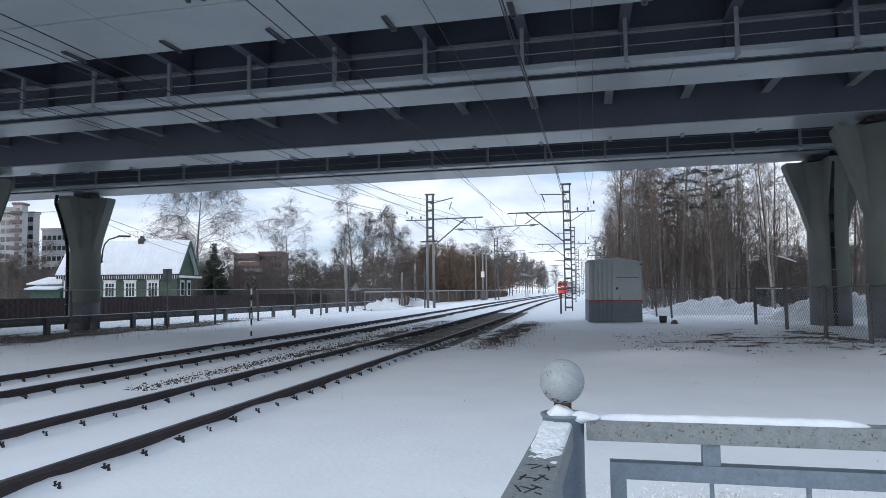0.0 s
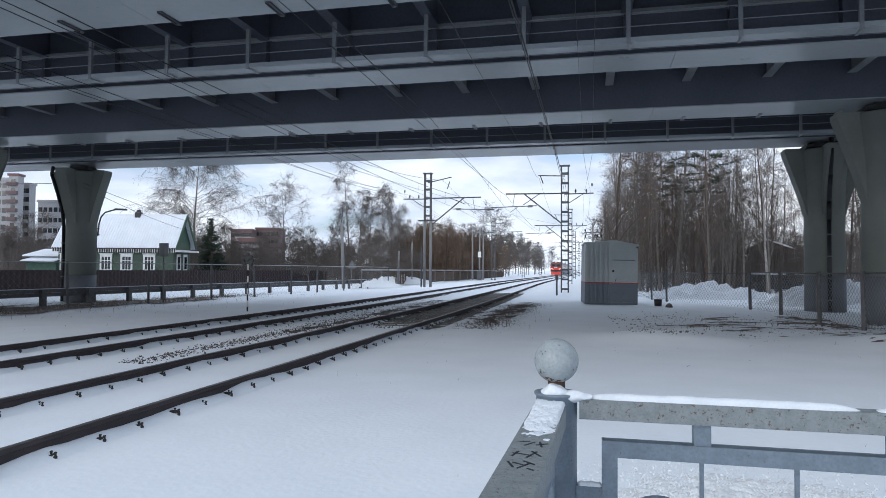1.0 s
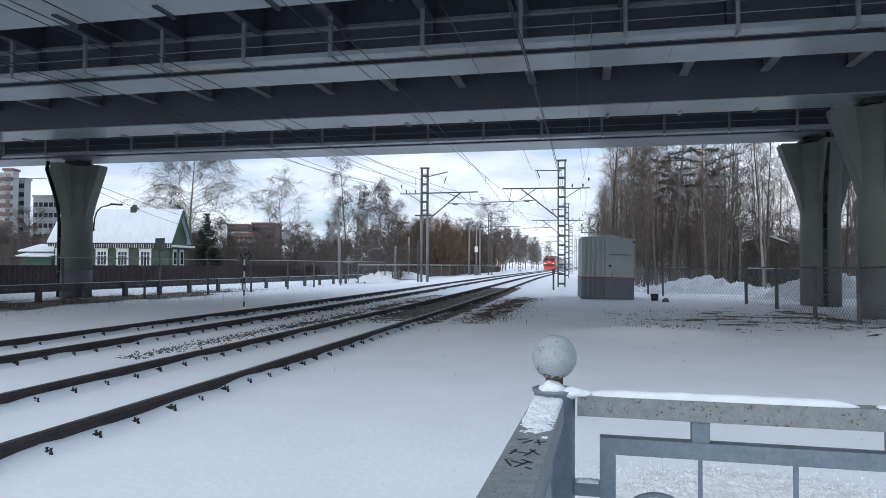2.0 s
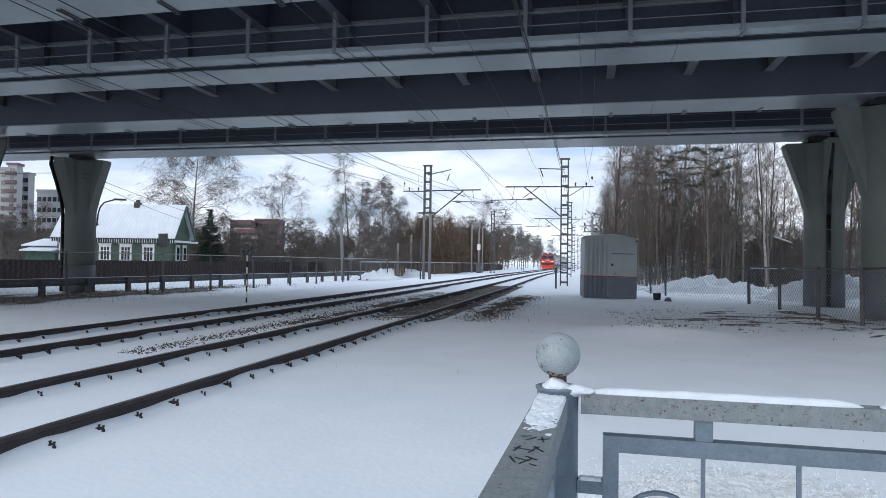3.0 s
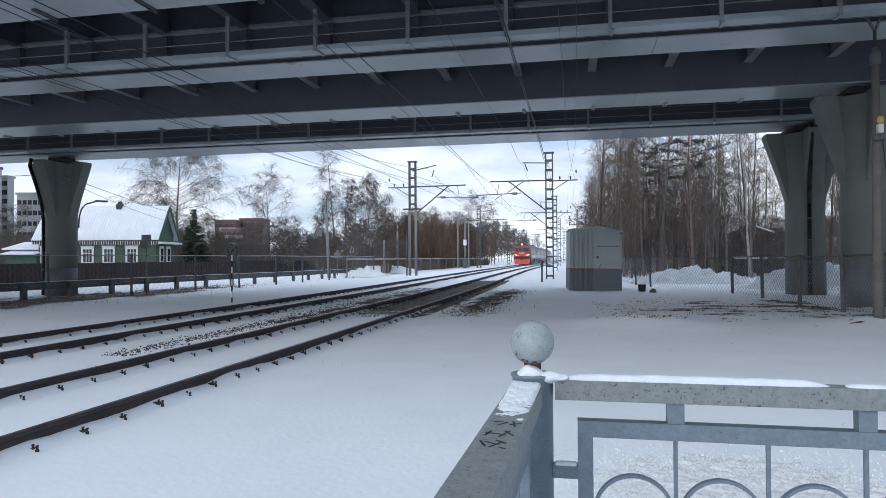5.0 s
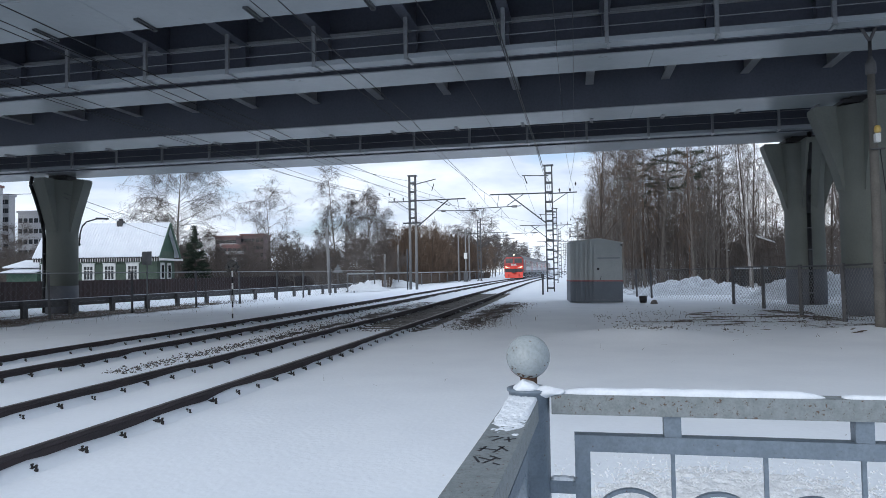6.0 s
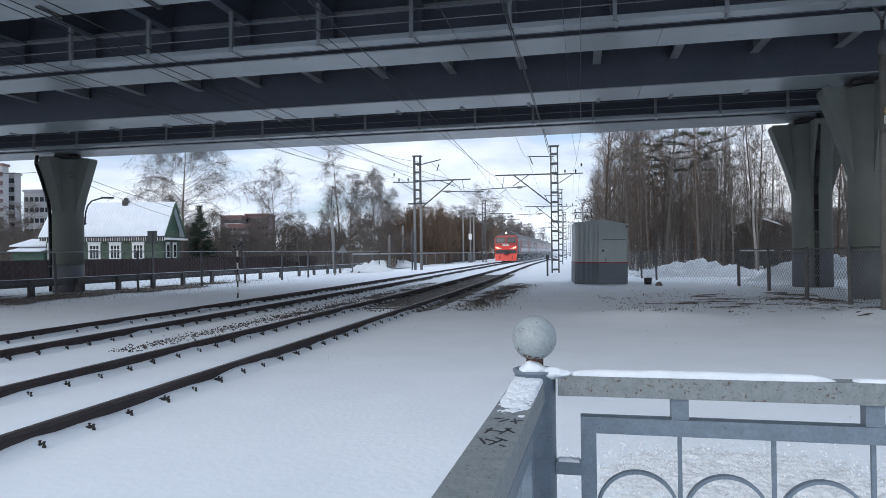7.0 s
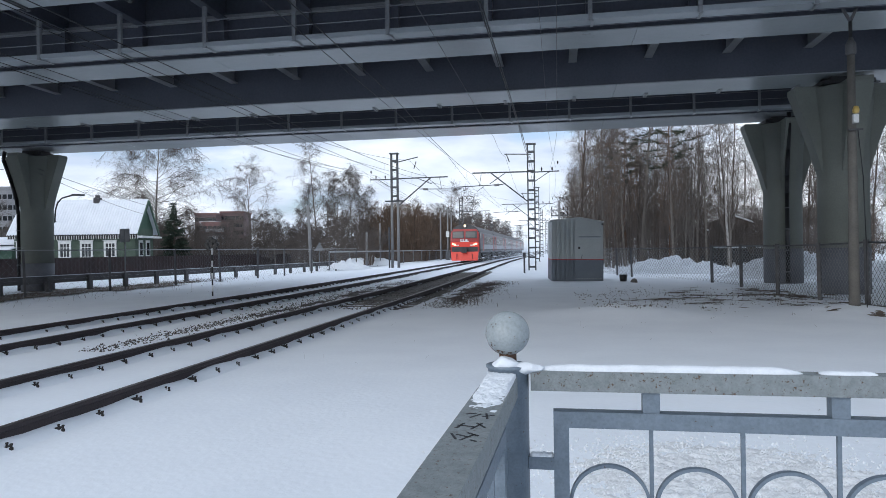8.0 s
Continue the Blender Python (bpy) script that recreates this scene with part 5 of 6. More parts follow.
def build_trees():
    rnd = random.Random(11)
    grey, brown, white = ("bark_grey", "twig"), ("bark", "twig_brown"), ("birch", "twig")
    big = bare_tree(1, 16.5, 7.6, 54, 15, 12, 0.55, ("bark_grey", "twig"), 0.26, rad=0.012, thin=1.0, dome=0.4)
    plant("birch_tree", "large bare weeping birch behind the green house", big, -30.3, 78, 30)
    mid = bare_tree(2, 14, 6.6, 34, 10, 9, 0.3, grey, 0.28, thin=1.2, dome=0.5)
    plant("bare_tree", "round-crowned bare tree in front of distant flats", mid, -27.9, 112, 10, 1.1)
    tall = bare_tree(3, 19, 5.2, 36, 9, 7, 0.45, grey, 0.3, rad=0.009, thin=1.05)
    plant("birch_tree", "tall slim bare birch above the scrub", tall, -14.6, 101, 70)
    clump = [bare_tree(20 + k, 14 + k, 4.0, 40, 9, 9, 0.5, grey, 0.16, rad=0.009, thin=1.0, steep=(0.7, 1.7), dome=0.5) for k in range(2)]
    for n, (ac, de, s) in enumerate(((-17.0, 104, 0.85), (-12.6, 108, 0.9), (-9.4, 98, 1.0), (-9.0, 110, 0.95), (-19.5, 115, 0.65), (-14.2, 106, 0.95), (-7.8, 101, 0.8))):
        plant("bare_tree", "bare grey-brown tree in a lineside clump", clump[n % 2], ac, de, n * 67, s)
    plant("bare_tree", "bare tree standing above the brown thicket", mid, 11.1, 150, 200, 1.1)
    for n, (ac, de, s) in enumerate(((-4.5, 118, 0.62), (-1.5, 122, 0.68), (1.2, 126, 0.7), (3.8, 132, 0.72), (6.6, 134, 0.74), (9.5, 152, 0.7), (13.5, 168, 0.75), (18.5, 195, 0.8), (24, 220, 0.85), (12, 160, 0.62), (29, 245, 0.85), (34, 280, 0.9))):
        plant("bare_tree", "bare brownish tree in the lineside thicket", clump[n % 2], ac, de, n * 91, s)
    bush = [bare_tree(50 + k, 6.0 + k, 4.2, 22, 9, 7, 0.1, (("bark", "twig"), ("bark_grey", "twig"), ("bark", "twig_brown"))[k], 0.04, thin=1.2, rad=0.008) for k in range(3)]
    for n in range(150):
        de = rnd.uniform(72, 124)
        plant("bare_bush", "tangled leafless bush behind the road fence", bush[n % 2], rnd.uniform(-0.70, -0.05) * de, de, rnd.uniform(0, 360), rnd.uniform(0.5, 0.95), "bare bushes")
    for n in range(22):
        de = rnd.uniform(84, 118)
        plant("bare_bush", "tall leafless bush in front of distant flats", bush[n % 2], rnd.uniform(-0.78, -0.55) * de, de, rnd.uniform(0, 360), rnd.uniform(0.95, 1.35), "bare bushes")
    for n in range(60):
        de = rnd.uniform(106, 200)
        lo = -0.07 if de < 130 else 0.0
        plant("bare_bush", "tall reddish-brown willow bush beside the line", bush[2], rnd.uniform(lo, 0.218 - 21.5 / de) * de, de, rnd.uniform(0, 360), rnd.uniform(0.75, 1.25), "bare bushes")
    for n in range(56):
        de = rnd.uniform(200, 430)
        plant("bare_tree", "far bare tree where the line runs into the distance", clump[n % 2], rnd.uniform(0.02, 0.216 - 21 / de) * de, de, rnd.uniform(0, 360), rnd.uniform(0.7, 1.15), "far trees")
    for n in range(26):
        de = rnd.uniform(150, 430)
        plant("bare_tree", "far bare tree where the line runs into the distance", clump[n % 2], rnd.uniform(0.216 + 8 / de, 0.27) * de, de, rnd.uniform(0, 360), rnd.uniform(0.5, 0.9), "far trees")
    spruce = conifer(5, 7.2, 2.3, 0.6, ("bark", "needle"))
    plant("spruce_tree", "dark green spruce beside the house", spruce, -25.2, 70.5, group="conifers")
    # the wood beside the hut
    wood = [bare_tree(30 + k, 13.0 + 1.1 * k, 3.4, 34, 6, 6, 0.0, (("bark", "twig_brown") if k % 3 == 1 else ("bark_grey", "twig")), 0.2, rad=0.0078, thin=0.66, steep=(0.7, 2.0), dome=0.5) for k in range(5)]
    for n in range(84):
        de = rnd.uniform(46, 84)
        lo, hi = 0.238 * de, 0.66 * de
        if de < 50:
            lo, hi = 0.36 * de, 0.6 * de
        ac = rnd.uniform(lo, hi)
        if 0.44 < ac / de < 0.56 and n % 4:
            continue
        plant("bare_tree", "slim bare tree in a dense brown wood", wood[n % 5], ac, de, rnd.uniform(0, 360), rnd.uniform(0.6, 1.05), "bare trees")
    for n in range(34):
        de = rnd.uniform(84, 140)
        plant("bare_tree", "low bare tree deep in the wood", wood[n % 5], rnd.uniform(0.41, 0.85) * de, de, rnd.uniform(0, 360), rnd.uniform(0.5, 0.72), "bare trees")
    for n in range(44):
        de = rnd.uniform(48, 74)
        plant("bare_tree", "thin bare sapling in the dense wood", wood[n % 5], rnd.uniform(0.228, 0.45) * de, de, rnd.uniform(0, 360), rnd.uniform(0.42, 0.72), "bare trees")
    for n in range(9):
        de = rnd.uniform(62, 100)
        plant("bare_tree", "slim bare tree at the thin end of the wood", wood[n % 5], rnd.uniform(0.47, 0.56) * de, de, rnd.uniform(0, 360), rnd.uniform(0.75, 1.0), "bare trees")
    for n in range(16):
        de = rnd.uniform(46, 72)
        plant("bare_tree", "slim bare tree behind the bridge piers", wood[n % 5], rnd.uniform(0.57, 0.85) * de, de, rnd.uniform(0, 360), rnd.uniform(0.8, 1.05), "bare trees")
    for n in range(26):
        de = rnd.uniform(56, 76)
        plant("bare_bush", "tangled leafless bush in front of the dark house", bush[n % 2], rnd.uniform(0.40, 0.62) * de, de, rnd.uniform(0, 360), rnd.uniform(0.4, 0.75), "bare bushes")
    for n in range(24):
        de = rnd.uniform(85, 150)
        plant("bare_tree", "slim bare tree in a dense brown wood", wood[n % 5], rnd.uniform(0.235, 0.43) * de, de, rnd.uniform(0, 360), rnd.uniform(0.8, 1.1), "bare trees")
    for n in range(40):
        de = rnd.uniform(54, 130)
        plant("bare_bush", "tangled leafless bush in the wood", bush[n % 2], rnd.uniform(0.235, 0.72) * de, de, rnd.uniform(0, 360), rnd.uniform(0.5, 1.0) * (0.6 + de / 130), "bare bushes")
    for ac, de, s in ((24.6, 50.5, 0.95), (33.0, 50.5, 0.9), (20.0, 62.0, 0.9)):
        plant("birch_tree", "white-stemmed bare birch at the edge of the wood", bare_tree(int(ac), 15, 3.6, 26, 9, 8, 0.4, white, 0.25, rad=0.008), ac, de, s * 90, s, "bare trees")
    for n in range(15):
        de = rnd.uniform(52, 84)
        plant("bare_tree", "slim bare tree at the thin end of the wood", wood[n % 5], rnd.uniform(0.25, 0.34) * de, de, rnd.uniform(0, 360), rnd.uniform(0.8, 1.08), "bare trees")
    pine = conifer(7, 13.2, 2.6, 8.2, ("pine_bark", "needle"), 0.5)
    plant("pine_tree", "tall pine with sparse dark crown in the wood", pine, 21.0, 53, 0, 1.0, "conifers")
    plant("pine_tree", "tall pine with sparse dark crown in the wood", pine, 18.8, 58, 140, 0.86, "conifers")


def build_scrub():
    def strip_place(a0, a1, d0, d1):
        def place(r):
            de = r.uniform(d0, d1)
            x, y, _ = out_there(r.uniform(a0, a1) * de, de)
            return x, y, -0.15
        return place
    stalks("scrub", 5200, strip_place(-0.72, -0.30, 72, 100), "twig", "dense dark leafless scrub behind the fence", "bushes", (1.5, 5.0), 3, 0.5, 0.022)
    stalks("scrub", 3800, strip_place(-0.38, -0.06, 84, 125), "twig", "dense dark leafless scrub beyond the road", "bushes", (1.2, 4.6), 4, 0.55, 0.024)
    stalks("willow_thicket", 3600, strip_place(-0.075, 0.02, 106, 126), "twig_brown", "tall reddish-brown willow thicket beside the line", "bushes", (3.5, 10.2), 5, 0.28, 0.026)
    stalks("willow_thicket", 3600, strip_place(-0.02, 0.055, 130, 160), "twig_brown", "brown willow thicket receding along the line", "bushes", (2.0, 7.5), 6, 0.3, 0.03)
    stalks("undergrowth", 2600, strip_place(0.235, 0.66, 46, 84), "twig", "brown undergrowth and saplings in the wood", "bushes", (0.6, 6.5), 7, 0.4, 0.011)
    stalks("undergrowth", 1800, strip_place(0.23, 0.75, 84, 140), "twig", "dark undergrowth deep in the wood", "bushes", (1.0, 6.0), 8, 0.5, 0.022)
    stalks("dead_grass", 1500, lambda r: ((lambda y: (r.gauss(-2.75, 0.42), y, -0.01))(r.uniform(17.5, 31))), "dead_grass", "dead brown weeds poking through the snow by the track", "dead weeds", (0.03, 0.15), 9, 2.2, 0.006)
    stalks("dead_grass", 420, lambda r: (r.uniform(-23, -12.5), r.uniform(9, 40), -0.2), "dead_grass", "scattered dead grass stems in snow by the fence", "dead weeds", (0.05, 0.35), 10, 1.0, 0.005)
    stalks("dead_grass", 3000, lambda r: (r.uniform(-24.5, -21.5), r.uniform(14, 42), -0.28), "dead_grass", "dead grass along the foot of the fence", "dead weeds", (0.04, 0.2), 14, 1.0, 0.008)
    stalks("dead_grass", 420, lambda r: (r.uniform(1.5, 7.2), r.gauss(20.0, 2.4), -0.02), "dead_grass", "trampled grass and litter on thin snow under the bridge", "dead weeds", (0.03, 0.14), 11, 2.5, 0.006)
    stalks("dead_grass", 26, lambda r: (r.uniform(-3.6, 5.0), r.uniform(6, 17), -0.01), "dead_grass", "single dead stems standing in the snow", "dead weeds", (0.02, 0.14), 12, 1.4, 0.0022)


def streaks(r):
    """A spot under the bridge where litter gathers in long thin patches."""
    while True:
        x, y = r.uniform(0.6, 7.4), r.gauss(20.8, 2.3)
        if noise.noise((x * 0.55, y * 2.2, 4.0)) > 0.12:
            return x, y, 0.004


def ragged(name, label, category, inside, x0, x1, y0, y1, step, mat, lift=0.006):
    """A thin torn sheet of bare ground; inside(x, y) says where it shows."""
    nx, ny = int((x1 - x0) / step), int((y1 - y0) / step)
    at, verts, faces = {}, [], []
    for j in range(ny):
        for i in range(nx):
            if inside(x0 + (i + 0.5) * step, y0 + (j + 0.5) * step):
                quad = []
                for a, b in ((i, j), (i + 1, j), (i + 1, j + 1), (i, j + 1)):
                    if (a, b) not in at:
                        at[a, b] = len(verts)
                        x = x0 + a * step + 0.35 * step * noise.noise((a * 1.7, b * 1.3, 1))
                        y = y0 + b * step + 0.35 * step * noise.noise((a * 1.1, b * 1.9, 7))
                        verts.append((x, y, ground_z(x, y) + lift + 0.012 * abs(noise.noise((x * 3, y * 3, 2)))))
                    quad.append(at[a, b])
                faces.append(quad)
    me = bpy.data.meshes.new(name)
    me.from_pydata(verts, [], faces)
    me.materials.append(M[mat])
    return tagged(new(name, me), label, category, kind="stuff")


def patchy(x, y, sx, sy, seed):
    return noise.noise((x * sx, y * sy, seed)) + 0.5 * noise.noise((x * sx * 2.7, y * sy * 2.7, seed + 5)) + 0.3 * noise.noise((x * sx * 7, y * sy * 7, seed + 9))


def build_bare_ground():
    def verge(x, y):
        edge = min(1.0, (y - 13) / 4, (40 - y) / 8) - abs(x + 23.2 - 0.03 * (y - 24)) / 2.1
        return patchy(x, y, 0.9, 0.35, 3.0) + 0.75 * edge > -0.02
    ragged("bare_verge", "bare earth and dead grass on the verge under the bridge", "bare ground", verge, -26.0, -20.6, 13.0, 40.0, 0.09, "soil", 0.03)

    def trodden(x, y):
        edge = 1.0 - abs(x - 4.6) / 3.4 - abs(y - 20.6 - 0.25 * (x - 4)) / 4.5
        return patchy(x, y, 0.9, 1.5, 12.0) + 0.5 * edge > 0.50
    ragged("bare_ground", "streaks of trodden earth showing through thin snow", "bare ground", trodden, 0.8, 8.4, 14.5, 27.0, 0.05, "soil")

    def cinders(x, y):
        edge = 1.0 - abs(x + 3.05 - 0.02 * (y - 24)) / 0.75 - max(0.0, abs(y - 24.5) - 4.5) / 3.5
        return patchy(x, y, 2.2, 0.8, 21.0) + 0.8 * edge > 0.52
    ragged("cinder_patch", "dark cinders on bare ground beside the track", "bare ground", cinders, -4.3, -1.9, 16.5, 32.5, 0.05, "ballast")

    def track_bed(x, y):
        across = abs(x - bend(y) + 5.25)
        edge = min(1.0, (y - 16.5) / 5) - max(0.0, across - 1.2) / 0.35 - max(0.0, y - 34) / 14
        return patchy(x, y, 1.6, 0.7, 41.0) + 0.75 * edge > 0.42
    ragged("cinder_patch", "snow-free ballast under the near track", "bare ground", track_bed, -7.6, -3.4, 16.5, 46.0, 0.07, "ballast")

    def between(x, y):
        edge = 1.0 - abs(x - bend(y) + 7.0) / 0.55 - max(0.0, abs(y - 22) - 6) / 3
        return patchy(x, y, 2.0, 0.7, 47.0) + 0.7 * edge > 0.60
    ragged("cinder_patch", "dark ballast showing between the tracks", "bare ground", between, -8.0, -6.2, 12.0, 32.0, 0.05, "ballast")

    def fence_foot(x, y):
        return patchy(x, y, 1.2, 0.9, 31.0) + 0.8 * (1 - abs(x - 7.0 + 0.05 * (y - 22)) / 0.7) > 0.35
    ragged("bare_ground", "bare earth along the foot of the chain-link fence", "bare ground", fence_foot, 5.9, 8.2, 14.0, 25.0, 0.06, "soil")


def build_trampled():
    """Trodden snow behind the railing: a low lumpy sheet with crumbs on it."""
    bm = B()
    bmesh.ops.create_grid(bm, x_segments=170, y_segments=130, size=1.0)
    for v in bm.verts:
        u, w = v.co.x, v.co.y
        x, y = 1.15 + 1.35 * u, 4.55 + 1.05 * w
        fade = max(0.0, 1 - (u * u + w * w) ** 1.5)
        p = noise.noise((x * 7, y * 7, 0)) * 0.5 + 0.5 * noise.noise((x * 17, y * 17, 3)) + 0.35 * noise.noise((x * 38, y * 38, 6))
        v.co = Vector((x, y, ground_z(x, y) - 0.02 + fade * (0.032 + 0.042 * p)))
    for f in bm.faces:
        f.smooth = True
    tagged(new("trampled_snow", mesh_of("trampled_snow", bm, "snow_dirty")), "trampled lumpy greyish snow behind the railing", "snow", kind="stuff")


def build_stones():
    scatter("ballast", 900, lambda r: ((lambda y: (r.gauss(-7.25, 0.17) + bend(y), y, 0.0))(r.uniform(9.3, 15.5))), "ballast", "dark crushed stone showing between the tracks", "ballast", (0.012, 0.034), 1)
    scatter("ballast", 2000, lambda r: ((lambda y: (r.gauss(-7.2, 0.36) + bend(y), y, 0.0))(r.uniform(15.0, 33))), "ballast", "dark crushed stone showing between the tracks", "ballast", (0.014, 0.036), 2)
    scatter("ballast", 3600, lambda r: ((lambda y: (r.uniform(-6.6, -3.85) + bend(y), y, 0.005))(16.5 + 24 * r.random() ** 0.9)), "ballast", "snow-free crushed stone under the near track", "ballast", (0.014, 0.04), 3)
    scatter("ballast", 2200, lambda r: (r.gauss(-3.0, 0.34), r.uniform(17, 30), -0.005), "ballast", "dark cinders and stones on bare ground by the track", "ballast", (0.012, 0.04), 4)
    scatter("litter", 420, streaks, "sleeper", "dark clods and litter on thin snow under the bridge", "litter", (0.012, 0.04), 5, 0.4)
    scatter("clods", 90, lambda r: (r.gauss(1.6, 0.42), r.gauss(15.5, 0.35), ground_z(1.6, 15.5) - 0.01), "sleeper", "dirt clods on a low snow hump", "litter", (0.012, 0.03), 6)
    scatter("snow_crumbs", 7000, lambda r: ((lambda x, y: (x, y, ground_z(x, y) + 0.006))(r.gauss(1.15, 0.55), r.gauss(4.55, 0.42))), "snow_dirty", "trampled crumbs of snow behind the railing", "snow", (0.004, 0.014), 7, 0.6)
    # rough banks of cleared snow
    for n, (x, y, sx, sy, h, lab) in enumerate(((6.6, 40.5, 3.4, 1.8, 0.95, "by the wood"), (11.5, 34.5, 3.6, 1.7, 1.25, "behind the chain-link fence"), (16, 33, 5, 3, 0.9, "behind the bridge piers"), (-19.0, 58, 0.9, 2.6, 0.8, "beside the line"), (-21.8, 75, 1.2, 4.0, 0.9, "near the road"))):
        bm = B()
        bmesh.ops.create_grid(bm, x_segments=44, y_segments=30, size=1.0)
        for v in bm.verts:
            u, w = v.co.x, v.co.y
            k = max(0.0, 1 - u * u) * max(0.0, 1 - w * w)
            v.co = Vector((u * sx, w * sy, h * (k ** 0.7) * (0.8 + 0.7 * noise.noise((u * 4 + n, w * 4, 0)) + 0.22 * noise.noise((u * 9, w * 9, n))) - 0.08))
        for f in bm.faces:
            f.smooth = True
        tagged(new("snow_bank", mesh_of("snow_bank", bm, "snow_cap")), "rough bank of cleared snow " + lab, "snow", "snow banks").matrix_basis = pose(x, y, 0.0, 0, 0, 20 * n)


def build_signs():
    for ac, de, z0, w, h, lab in ((-14.4, 33.4, 0, 0.6, 0.68, "grey back of a square road sign on a post"),):
        sign = thing("road_sign", lab, "road sign", Matrix.Translation(out_there(ac, de, -0.2)) @ Matrix.Rotation(radians(VIEW - 20), 4, "Z"))
        bm = B()
        tube(bm, (0, 0, 0), (0, 0, 3.0), 0.035, seg=8)
        part("post", bm, "guard_steel", sign)
        bm = B()
        box(bm, -w / 2, -0.03, 2.35, w / 2, -0.01, 2.35 + h)
        part("plate", bm, "guard_steel", sign, "grey sheet back")
    tri = thing("road_sign", "triangular road sign seen from behind on a thin post", "road sign", Matrix.Translation(out_there(-9.5, 66, -0.1)) @ Matrix.Rotation(radians(VIEW), 4, "Z"))
    bm = B()
    tube(bm, (0, 0, 0), (0, 0, 2.6), 0.04, seg=8)
    part("post", bm, "guard_steel", tri)
    bm = B()
    extrude_profile(bm, [(-0.5, 1.75), (0.5, 1.75), (0.0, 2.6)], -0.05, -0.03)
    part("plate", bm, "guard_steel", tri)
    for ac, de, h, lean, lab in ((-8.9, 57, 7.3, -0.25, "leaning concrete street pole beside the fence"), (-5.4, 74, 4.8, 0.02, "slim concrete pole by the line"), (-4.2, 80, 6.4, 0.0, "slim concrete pole by the line")):
        pole = thing("concrete_pole", lab, "pole", Matrix.Translation(out_there(ac, de, -0.1)), group="lineside poles")
        bm = B()
        tube(bm, (0, 0, 0), (lean, 0, h * 0.78), 0.15, 0.11, 10)
        part("shaft", bm, "mast_concrete", pole)
        if h > 7:
            bm = B()
            tube(bm, (lean, 0, h * 0.78), (lean + 0.1, 0, h), 0.04, seg=6)
            tube(bm, (lean + 0.1, 0, h), (lean + 0.5, -0.2, h + 0.15), 0.035, seg=6)
            part("lamp_arm", bm, "mast_steel", pole)


# ---- the train ----
CARS = 6
CAR = 20.1


def car_profile(w):
    return [(-w + 0.06, 1.05), (-w, 1.25), (-w, 2.9), (-w + 0.10, 3.45), (-w + 0.42, 3.9), (-w + 0.95, 4.2), (0, 4.3), (w - 0.95, 4.2), (w - 0.42, 3.9), (w - 0.10, 3.45), (w, 2.9), (w, 1.25), (w - 0.06, 1.05)]


